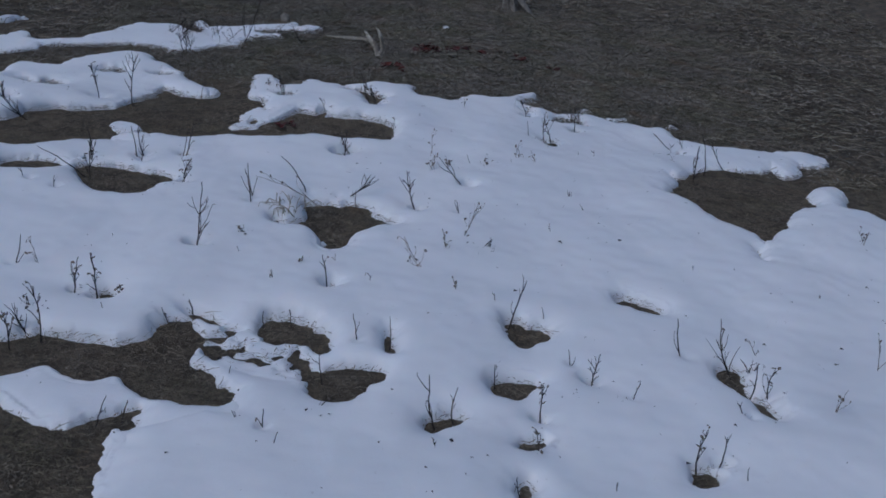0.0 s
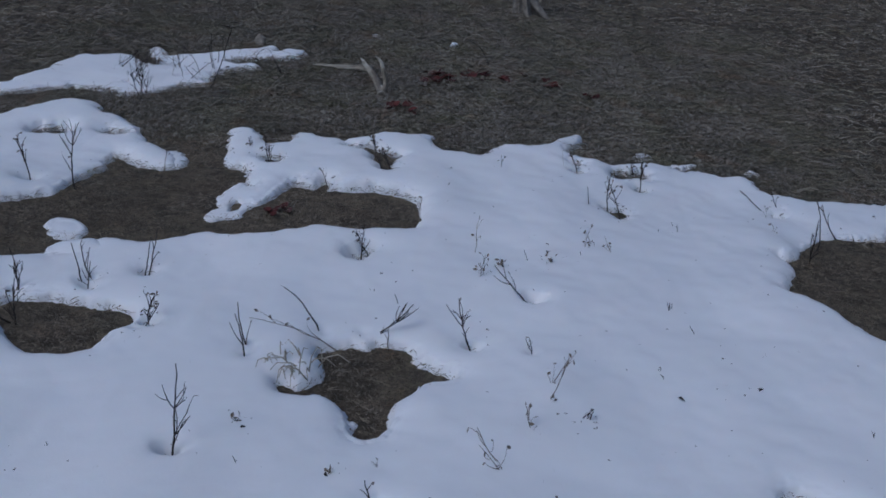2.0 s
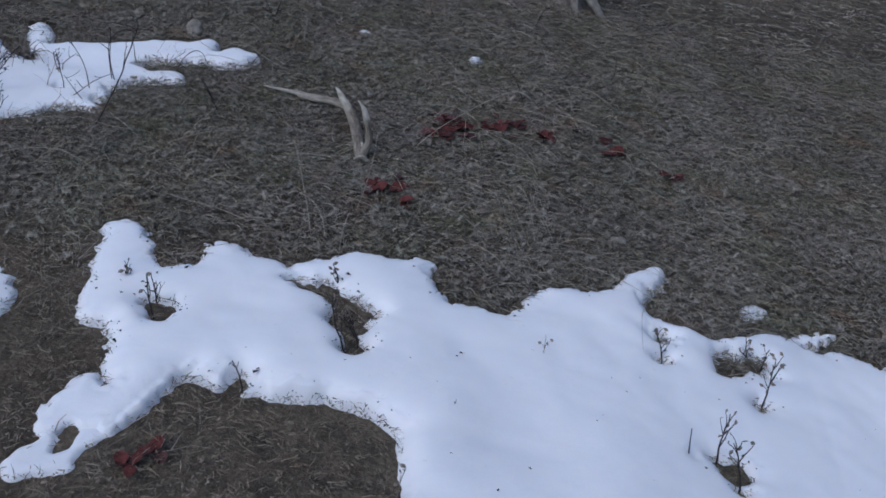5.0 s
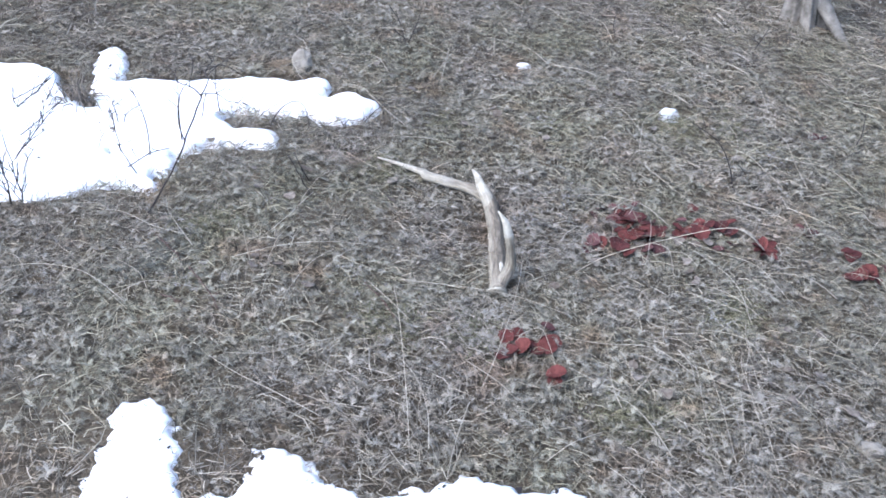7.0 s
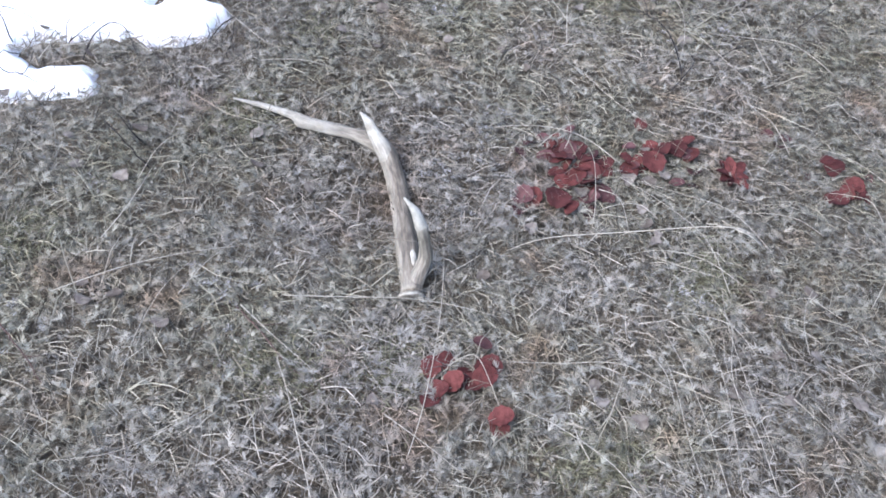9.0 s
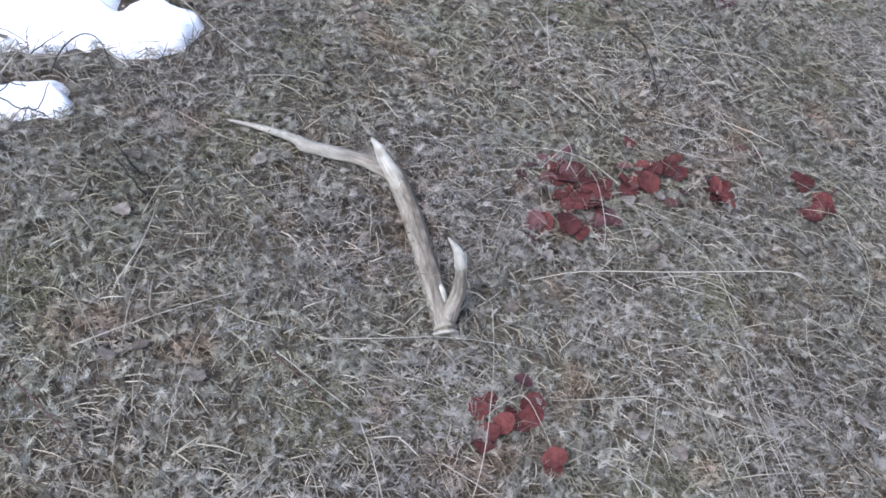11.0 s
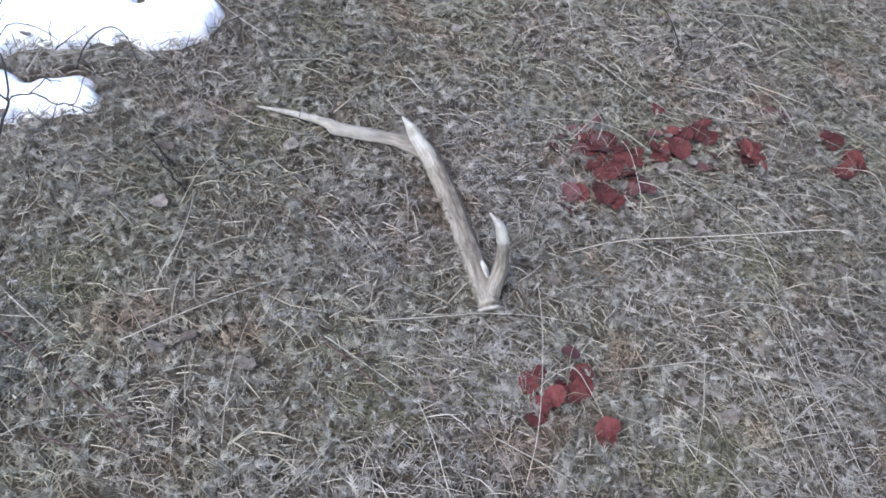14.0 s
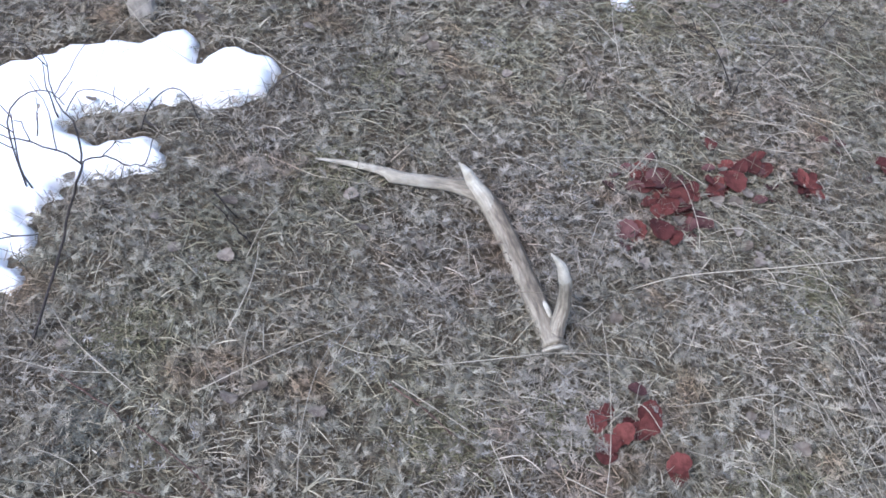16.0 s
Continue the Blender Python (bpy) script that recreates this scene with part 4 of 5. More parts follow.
    up = axis.cross(side)
    at = flat @ Vector((-0.109, 5.847, 0.022)) - base
    rings = [(-0.004, 0.0172), (-0.001, 0.0188), (0.001, 0.0198), (0.0025, 0.0150), (0.0035, 0.008)]
    for d, r in rings:
        for k in range(22):
            a = 2 * math.pi * k / 22
            rr = r * (1 + 0.13 * random.uniform(-1, 1))
            verts.append(at + axis * d + side * math.cos(a) * rr + up * math.sin(a) * rr)
    for i in range(len(rings) - 1):
        for k in range(22):
            faces.append((i * 22 + k, i * 22 + (k + 1) % 22, i * 22 + 22 + (k + 1) % 22, i * 22 + 22 + k))
    faces += [tuple(range(22))[::-1], tuple(range(22 * 4, 22 * 5))]
    me = mesh_of("burr", verts, faces, BONE)
    me.attributes.new("polish", "FLOAT", "POINT").data.foreach_set("value", np.repeat([0.2, 0.4, 0.8, 0.3, 0.1], 22).astype(np.float32))
    me.attributes.new("grain", "FLOAT_VECTOR", "POINT").data.foreach_set("vector", (np.array(verts) * 160).astype(np.float32).ravel())
    part("burr", me, ob, "knobbly burr at the antler's base")
    return ob


build_antler()

# ---- twigs and weeds ----
LABELS = {
    0: ("bare_twig", "thin dark bare twig standing in the snow", "twig"),
    1: ("forked_twig", "small dark forked twig standing in the snow", "twig"),
    2: ("bare_shrub", "leafless dark shrub with fine side branches", "shrub"),
    3: ("dry_weed", "dry brown weed with shrivelled leaves in the snow", "weed"),
    4: ("pale_weed", "thin pale dry weed stalk in the snow", "weed"),
}


def bent_line(a, b, n, sag):
    """A slightly crooked line from a to b."""
    a, b = Vector(a), Vector(b)
    off = Vector([random.uniform(-1, 1) for _ in range(3)]) * sag * (b - a).length
    return [a.lerp(b, s) + off * 4 * s * (1 - s) + Vector([random.uniform(-1, 1) for _ in range(3)]) * 0.012 * (b - a).length for s in np.linspace(0, 1, n)]


def rod(name, line, r0, r1, material, sides=5):
    v, f = tube(line, np.linspace(r0, r1, len(line)), sides)
    return mesh_of(name, v, f, material)


def shrivelled_leaf(size):
    """A small curled dead leaf about the origin."""
    verts, faces = [], []
    for i, w in enumerate((0.15, 0.75, 1.0, 0.65, 0.1)):
        x = i / 4
        for k in (-1, 0, 1):
            verts.append((x * size, k * w * size * 0.33, size * (0.35 * x * x + 0.16 * abs(k) * w + random.uniform(-0.06, 0.06))))
    for i in range(4):
        for k in range(2):
            a = i * 3 + k
            faces.append((a, a + 1, a + 4, a + 3))
    return verts, faces


CURLED = [mesh_of("curled_leaf", *shrivelled_leaf(0.013), WEED) for _ in range(3)]


def build_stem(u, v, dx, dy, dz, kind):
    name, label, category = LABELS[kind]
    base = hill(u, v, -0.01)
    ob = thing(name, base, label, category, "stems in the snow")
    tip = Vector((dx, dy, dz + 0.03))
    size = tip.length
    bark = WEED if kind == 4 else TWIG
    thick = min(0.0016 + 0.011 * size, 0.0034) * (0.6 if kind == 4 else 1.0) * (0.6 if v > 5.5 else 0.8)
    line = bent_line((0, 0, 0), tip, 9, 0.07)
    part("stem", rod("stem", line, thick, thick * 0.45, bark), ob)
    side = {0: random.choice((0, 1, 2)), 1: 3, 2: 8, 3: 6, 4: 4}[kind]
    for _ in range(side):
        s = random.randint(1, 5) if kind == 2 else random.randint(2, 7)
        at = line[s]
        way = (tip.normalized() + Vector((random.uniform(-1, 1), random.uniform(-0.7, 0.7), random.uniform(-0.1, 0.7))) * 0.95).normalized()
        long = size * random.uniform(0.2, 0.55) * (1.15 - s / 12)
        twig = bent_line(at, at + way * long, 5, 0.1)
        branch = part("side_twig", rod("side_twig", twig, thick * 0.6, thick * 0.3, bark, 4), ob)
        if kind == 2 and random.random() < 0.6:
            way2 = (way + Vector((random.uniform(-1, 1), random.uniform(-1, 1), random.uniform(-0.3, 0.8))) * 0.7).normalized()
            part("twiglet", rod("twiglet", bent_line(twig[2], twig[2] + way2 * long * 0.5, 4, 0.1), thick * 0.4, thick * 0.25, bark, 4), branch)
        if kind in (3, 4) or random.random() < 0.25:
            m = Matrix.Translation(twig[-1]) @ Euler((random.uniform(0, 6), random.uniform(-1, 1), random.uniform(0, 6))).to_matrix().to_4x4() @ Matrix.Scale(random.uniform(0.5, 1.1), 4)
            part("curled_leaf", random.choice(CURLED), ob, "", m)
    if kind == 3:
        for _ in range(3):
            m = Matrix.Translation(line[random.randint(4, 8)]) @ Euler((random.uniform(0, 6), random.uniform(-1, 1), random.uniform(0, 6))).to_matrix().to_4x4()
            part("curled_leaf", random.choice(CURLED), ob, "", m)


random.seed(11)
for row in ALL_STEMS:
    build_stem(*row)


# ---- the low shrub beside the far patch ----
def build_low_shrub():
    base = hill(-0.889, 5.803)
    ob = thing("low_shrub", base, "slender leafless shrub leaning over the snow's edge", "shrub")

    def at(u, v, h):
        return hill(u, v, h) - base

    def limb(name, points, r0, r1, parent=ob, n=14):
        line = [Vector(p[:3]) for p in curve_points([(*at(*p), 0) for p in points], n)]
        line = [p + Vector([random.uniform(-1, 1) for _ in range(3)]) * 0.0022 for p in line]
        return part(name, rod(name, line, r0, r1, TWIG, 6), parent)

    fork = (-0.813, 5.943, 0.26)
    limb("main_stem", [(-0.889, 5.803, -0.01), (-0.851, 5.893, 0.10), (-0.827, 5.934, 0.20), fork], 0.0023, 0.0018)
    up = limb("branch", [fork, (-0.835, 6.02, 0.25), (-0.89, 6.12, 0.22), (-0.925, 6.22, 0.19), (-0.955, 6.29, 0.17)], 0.0016, 0.0008)
    limb("twiglet", [(-0.89, 6.12, 0.22), (-0.885, 6.19, 0.21), (-0.865, 6.26, 0.22)], 0.0010, 0.0006, up, 7)
    limb("twiglet", [(-0.925, 6.22, 0.19), (-0.965, 6.26, 0.20), (-1.01, 6.27, 0.20)], 0.0010, 0.0006, up, 7)
    limb("twiglet", [(-0.86, 6.07, 0.235), (-0.845, 6.10, 0.25), (-0.82, 6.12, 0.235), (-0.79, 6.13, 0.2)], 0.0010, 0.0006, up, 8)
    west = limb("branch", [fork, (-0.85, 5.96, 0.265), (-0.888, 5.98, 0.26), (-0.93, 6.0, 0.25), (-0.99, 6.02, 0.25)], 0.0015, 0.0008)
    limb("twiglet", [(-0.888, 5.98, 0.26), (-0.905, 6.01, 0.27), (-0.925, 6.03, 0.25)], 0.0010, 0.0006, west, 7)
    limb("twiglet", [(-0.85, 5.96, 0.265), (-0.87, 6.02, 0.28), (-0.9, 6.06, 0.3)], 0.0010, 0.0006, west, 7)
    east = limb("branch", [fork, (-0.79, 5.955, 0.262), (-0.765, 5.95, 0.258), (-0.735, 5.945, 0.255), (-0.705, 5.94, 0.25)], 0.0014, 0.0007)
    limb("twiglet", [(-0.79, 5.955, 0.262), (-0.772, 5.98, 0.265), (-0.755, 5.995, 0.25)], 0.0010, 0.0006, east, 7)
    limb("twiglet", [(-0.735, 5.945, 0.255), (-0.725, 5.965, 0.265), (-0.722, 5.975, 0.28)], 0.0010, 0.0006, east, 6)


def build_edge_sprout(points, label, sides, name="bare_sprout"):
    """A thin shoot at the snow's rim with a few side twigs."""
    base = hill(*points[0])
    ob = thing(name, base, label, "twig", "shoots at the snow's rim" if name == "bare_sprout" else "stems in the turf")
    line = [Vector(p[:3]) for p in curve_points([(*(hill(*p) - base), 0) for p in points], 12)]
    part("stem", rod("stem", line, 0.0018, 0.0009, TWIG, 5), ob)
    for _ in range(sides):
        p = line[random.randint(4, 10)]
        part("side_twig", rod("side_twig", bent_line(p, p + Vector((random.uniform(-0.05, 0.05), random.uniform(0, 0.04), random.uniform(0.0, 0.035))), 5, 0.12), 0.0011, 0.0007, TWIG, 4), ob)


random.seed(8)
build_low_shrub()
build_edge_sprout([(-0.945, 6.13, 0.0), (-0.95, 6.10, 0.08), (-0.955, 6.11, 0.14), (-0.95, 6.10, 0.2)], "thin dark shoot rising at the snow's rim", 3)
build_edge_sprout([(-0.95, 6.12, 0.0), (-0.97, 6.14, 0.08), (-0.985, 6.18, 0.12), (-0.96, 6.20, 0.15), (-0.925, 6.21, 0.15), (-0.90, 6.20, 0.13)], "thin shoot arching over the snow", 2)
build_edge_sprout([(-0.80, 6.285, 0.0), (-0.785, 6.31, 0.04), (-0.755, 6.33, 0.06), (-0.725, 6.325, 0.05), (-0.70, 6.30, 0.01)], "thin twig bowed in an arch at the snow's rim", 0)
build_edge_sprout([(-0.612, 6.824, 0.0), (-0.648, 6.868, 0.04), (-0.685, 6.904, 0.08)], "dark dry weed stem standing in the turf", 3, "dead_weed")
build_edge_sprout([(-0.624, 6.827, 0.0), (-0.62, 6.901, 0.04), (-0.618, 6.935, 0.08)], "dark dry weed stem standing in the turf", 2, "dead_weed")
build_edge_sprout([(-0.613, 6.087, 0.0), (-0.627, 6.071, 0.04), (-0.65, 6.072, 0.08)], "dark dry weed stem standing in the turf", 0, "dead_weed")
build_edge_sprout([(0.34, 6.528, 0.0), (0.314, 6.574, 0.04), (0.272, 6.596, 0.08), (0.197, 6.574, 0.12)], "dark dry weed stem standing in the turf", 1, "dead_weed")
build_edge_sprout([(0.648, 6.918, 0.0), (0.665, 6.957, 0.04), (0.666, 7.036, 0.08)], "dark dry weed stem standing in the turf", 2, "dead_weed")
build_edge_sprout([(0.346, 7.362, 0.0), (0.359, 7.37, 0.04), (0.375, 7.4, 0.08)], "dark dry weed stem standing in the turf", 2, "dead_weed")
build_edge_sprout([(-0.063, 7.182, 0.0), (-0.08, 7.188, 0.04), (-0.085, 7.179, 0.08)], "dark dry weed stem standing in the turf", 1, "dead_weed")
build_edge_sprout([(-0.98, 6.02, 0.0), (-1.02, 6.08, 0.06), (-1.07, 6.13, 0.10), (-1.12, 6.17, 0.12)], "thin dark shoot leaning over the snow", 3)
build_edge_sprout([(-1.327, 5.957, 0.0), (-1.295, 6.025, 0.03), (-1.256, 6.035, 0.075), (-1.214, 6.037, 0.12)], "dark bare shoot slanting over the snow", 3)
build_edge_sprout([(-1.443, 6.119, 0.0), (-1.394, 6.151, 0.03), (-1.337, 6.18, 0.075)], "dark bare shoot slanting over the snow", 4)
build_edge_sprout([(-1.039, 5.966, 0.0), (-1.0, 5.976, 0.03), (-0.949, 5.963, 0.075), (-0.883, 5.933, 0.12)], "thin dark shoot leaning over the snow", 3)
build_edge_sprout([(-0.949, 5.94, 0.0), (-1.0, 5.968, 0.03), (-1.048, 5.988, 0.075)], "thin dark shoot leaning over the snow", 2)
build_edge_sprout([(-1.197, 5.836, 0.0), (-1.219, 5.889, 0.03), (-1.197, 5.896, 0.075)], "thin dark shoot rising through the snow", 3)
build_edge_sprout([(-1.343, 6.129, 0.0), (-1.35, 6.193, 0.03), (-1.325, 6.181, 0.075)], "thin pale shoot in the snow", 1)
build_edge_sprout([(-1.12, 6.129, 0.0), (-1.16, 6.176, 0.03), (-1.158, 6.158, 0.075)], "dark dry shoot in a dimple of the snow", 3)
build_edge_sprout([(-1.116, 6.13, 0.0), (-1.133, 6.174, 0.03), (-1.088, 6.148, 0.075)], "dark dry shoot in a dimple of the snow", 3)
build_edge_sprout([(-0.591, 6.378, 0.0), (-0.571, 6.399, 0.03), (-0.536, 6.378, 0.075)], "thin dark twig at the tip of the snow", 0)


# ---- straws ----
def build_straw(points, r=0.0011, head=False, label="long pale dry grass stalk lying over the turf"):
    line = [hill(*p) for p in points]
    base = line[0].copy()
    ob = thing("grass_stalk", base, label, "grass stalk", "loose stalks")
    c = curve_points([(*(p - base), 0) for p in line], 20)
    pts = [Vector(p[:3]) for p in c]
    part("stalk", rod("stalk", pts, r, r * 0.55, STRAW), ob)
    if head:
        for s in range(14, 20):
            for q in (-1, 1):
                way = (pts[min(s + 1, 19)] - pts[s - 1]).normalized()
                out = way.cross(Vector((0, 0, 1))).normalized() * q * 0.35
                part("seed", rod("seed", [pts[s], pts[s] + (way + out) * 0.008, pts[s] + (way + out * 0.6) * 0.016], 0.0013, 0.0005, STRAW, 4), ob)


STRAWS_LONG = [
    [(0.03, 5.975, 0.02), (0.082, 5.938, 0.11), (0.178, 5.862, 0.24), (0.265, 5.817, 0.33), (0.305, 5.814, 0.338), (0.334, 5.821, 0.318)],
    [(-0.3, 5.8, 0.02), (-0.2, 5.815, 0.026), (-0.12, 5.83, 0.028), (-0.04, 5.835, 0.028), (0.05, 5.835, 0.02)],
    [(-0.36, 5.769, 0.02), (-0.295, 5.716, 0.03), (-0.231, 5.679, 0.02)],
    [(-0.112, 5.63, 0.012), (-0.043, 5.582, 0.03), (0.003, 5.56, 0.02)],
    [(-0.457, 5.772, 0.015), (-0.43, 5.83, 0.03), (-0.398, 5.899, 0.015)],
    [(0.138, 6.471, 0.015), (0.195, 6.387, 0.035), (0.271, 6.357, 0.02)],
    [(-0.474, 6.333, 0.02), (-0.4, 6.342, 0.028), (-0.335, 6.343, 0.02)],
    [(-0.294, 6.022, 0.02), (-0.27, 6.026, 0.026), (-0.249, 6.022, 0.02)],
    [(0.268, 5.831, 0.02), (0.295, 5.79, 0.03), (0.313, 5.743, 0.02)],
    [(0.348, 5.688, 0.012), (0.40, 5.73, 0.035), (0.448, 5.759, 0.02)],
    [(0.06, 6.235, 0.02), (0.10, 6.275, 0.045), (0.125, 6.30, 0.04)],
    [(0.108, 6.235, 0.03), (0.113, 6.26, 0.05), (0.10, 6.30, 0.05)],
    [(0.17, 6.07, 0.015), (0.168, 6.11, 0.04), (0.16, 6.20, 0.045), (0.15, 6.25, 0.03)],
    [(0.175, 6.15, 0.03), (0.21, 6.12, 0.045), (0.235, 6.06, 0.02)],
    [(-0.035, 5.72, 0.03), (0.0, 5.735, 0.05), (0.03, 5.70, 0.04), (0.06, 5.65, 0.02)],
    [(-0.143, 5.38, 0.0), (-0.18, 5.45, 0.07), (-0.235, 5.545, 0.155), (-0.258, 5.58, 0.18), (-0.245, 5.583, 0.176), (-0.215, 5.59, 0.16)],
    [(-0.07, 5.56, 0.0), (-0.06, 5.63, 0.05), (-0.06, 5.74, 0.1), (-0.07, 5.83, 0.13)],
]
for n, row in enumerate(STRAWS_LONG):
    build_straw(row, 0.0010 if n == 0 else 0.0008, n == 0, "pale arching grass stalk with a seed head" if n == 0 else "long pale dry grass stalk over the turf")
random.seed(5)
for _ in range(85):
    u, v = random.uniform(-1.0, 1.1), random.uniform(5.35, 7.3)
    if -0.45 < u < 0.1 and 5.65 < v < 6.35:
        u += 0.7
    turn, long, low = random.choice((random.uniform(0, 6.28), random.gauss(2.5, 0.35))), random.uniform(0.08, 0.3), random.uniform(0.014, 0.034)
    bend = random.uniform(-0.5, 0.5)
    row = [(u + math.cos(turn + bend * s) * long * s, v + math.sin(turn + bend * s) * long * s, low + random.uniform(-0.006, 0.014) + 0.02 * math.sin(3.1 * s)) for s in (0, 0.35, 0.7, 1)]
    build_straw(row, random.uniform(0.0006, 0.0009))
for _ in range(6):
    u, v = 0.42 + random.uniform(-0.07, 0.07), 5.62 + random.uniform(-0.08, 0.08)
    row = [(u - 0.09 * s + random.uniform(-0.02, 0.02), v + 0.3 * s, 0.012 + 0.016 * math.sin(2.6 * s)) for s in (0, 0.4, 0.75, 1)]
    build_straw(row, 0.0006, False, "pale stalk in a combed bundle of dry grass")


# ---- red-leaved creeping plants ----
def holly_leaf(long, wide, rows=9):
    """A toothed oval leaflet, folded a little along its midrib; the base at the origin, the tip along x."""
    verts, faces = [], []
    for i in range(rows):
        s = i / (rows - 1)
        w = wide * 0.5 * math.sin(math.pi * min(s * 0.93 + 0.05, 1)) ** 0.7 * (1.07 if i % 2 else 0.93)
        for k in (-1, -0.5, 0, 0.5, 1):
            verts.append((long * s, w * k, 0.26 * w * abs(k) - 0.16 * long * (s - 0.4) ** 2 + random.uniform(-0.0012, 0.0012)))
    for i in range(rows - 1):
        for k in range(4):
            a = i * 5 + k
            faces.append((a, a + 1, a + 6, a + 5))
    n = len(verts)
    verts += [(x, y, z - 0.0009) for x, y, z in verts]
    faces += [tuple(q + n for q in f[::-1]) for f in faces]
    return verts, faces


random.seed(21)
LEAFLETS = [mesh_of("leaflet", *holly_leaf(0.046, random.uniform(0.030, 0.044)), RED) for _ in range(8)]
FADED = [mesh_of("leaflet", *holly_leaf(0.048, random.uniform(0.028, 0.042)), DULL_RED) for _ in range(6)]
CREEPER_SPOTS = []


def build_creeper(spots, size, label, each=2, low=0.010):
    u0, v0 = np.mean(spots, 0)
    base = hill(u0, v0, 0.0)
    ob = thing("red_creeper", base, label, "plant", "red-leaved plants")
    CREEPER_SPOTS.extend(spots)
    for u, v in spots:
        for k in range(each):
            far = 0.006 if k == 0 else 0.028
            at = hill(u + random.uniform(-far, far), v + random.uniform(-far, far), 0.85 * low + random.uniform(0.001, 0.013) - 0.002 * k) - base
            turn = Euler((random.gauss(0, 0.3), random.gauss(0.1, 0.28), random.uniform(0, 6.28)))
            s = size * random.uniform(0.85, 1.15) * (1.0 if k == 0 else random.uniform(0.6, 0.95))
            part("leaflet", random.choice(FADED if k > 1 or size < 0.72 or (k and random.random() < 0.6) else LEAFLETS), ob, "", Matrix.LocRotScale(at - turn.to_matrix() @ Vector((0.026 * s, 0, 0)), turn, (s, s, s)))
        part("stalk", rod("stalk", bent_line((0, 0, 0.004), hill(u, v, 0.018) - base, 5, 0.08), 0.0010, 0.0007, TWIG, 4), ob)


def build_star(u, v, label):
    """Narrow leaflets that spread from one point."""
    base = hill(u, v, 0.016)
    ob = thing("red_creeper", base, label, "plant", "red-leaved plants")
    for k in range(8):
        turn = HILL.to_quaternion() @ Euler((random.gauss(0, 0.2), random.gauss(-0.25, 0.15), k * 0.785 + random.gauss(0, 0.2))).to_quaternion()
        s = random.uniform(0.6, 0.95)
        part("leaflet", random.choice(LEAFLETS), ob, "", Matrix.LocRotScale(Vector((0, 0, 0.004)), turn, (s, s * 0.65, s)))


build_creeper([(0.064, 6.11), (0.101, 6.118)], 1.12, "low plant with two broad dark red leaflets", 2, 0.018)
build_creeper([(0.047, 6.084), (0.109, 6.104)], 0.7, "dark red leaflets tucked below broader ones", 1)
build_creeper([(0.097, 6.223), (0.107, 6.199), (0.144, 6.231), (0.148, 6.204), (0.182, 6.238), (0.131, 6.176), (0.155, 6.18), (0.125, 6.249)], 1.0, "creeping plant with a mat of dark red leaflets", 3, 0.015)
build_creeper([(0.04, 6.25), (0.063, 6.269), (0.082, 6.251), (0.115, 6.293), (0.03, 6.217)], 0.6, "half-hidden dull red leaflets under dry grass", 1)
build_creeper([(0.192, 6.16), (0.167, 6.135), (0.194, 6.14), (0.169, 6.116), (0.157, 6.14)], 0.7, "dull red leaflets crossed by pale straws", 1)
build_creeper([(0.224, 6.218), (0.23, 6.247), (0.249, 6.261), (0.269, 6.263), (0.285, 6.29), (0.322, 6.309), (0.341, 6.301)], 0.95, "creeping plant with a row of dark red leaflets", 2, 0.017)
build_creeper([(0.353, 6.267), (0.321, 6.225), (0.351, 6.231)], 0.65, "thin scatter of small dull red leaflets", 1)
build_creeper([(0.245, 6.364)], 0.8, "single small red leaf in the grass", 1)
build_star(0.424, 6.272, "star of narrow dark red leaflets in the grass")
build_creeper([(0.507, 6.424), (0.532, 6.422), (0.518, 6.395)], 0.6, "dull red leaflets half under dry grass", 1)
build_creeper([(0.627, 6.354), (0.659, 6.335), (0.672, 6.315), (0.629, 6.283)], 0.9, "loose cluster of dark red leaflets", 2, 0.016)
build_creeper([(0.711, 6.371), (0.582, 6.332)], 0.5, "two small faded red leaflets", 1)
build_creeper([(0.85, 6.24), (0.83, 6.26), (0.87, 6.28)], 0.85, "small cluster of brownish red leaflets", 2, 0.015)
build_creeper([(0.538, 6.889), (0.56, 6.91)], 0.7, "faint dull red leaflets among dry grass")
build_creeper([(-0.031, 5.736), (0.03, 5.747), (0.016, 5.74), (-0.008, 5.724), (-0.056, 5.724), (-0.043, 5.681), (-0.05, 5.662), (-0.02, 5.699), (0.003, 5.705), (0.023, 5.726)], 0.78, "red leaflets below the antler's burr", 1, 0.016)
build_creeper([(0.018, 5.78)], 0.7, "small round bright red leaf", 1, 0.022)
build_creeper([(0.053, 5.652), (0.062, 5.636)], 0.75, "pair of red leaves on the turf", 1, 0.016)
build_creeper([(-0.27, 4.56), (-0.29, 4.53), (-0.26, 4.59), (-0.31, 4.54)], 0.8, "dull red leaflets in a bare hollow of the snow")


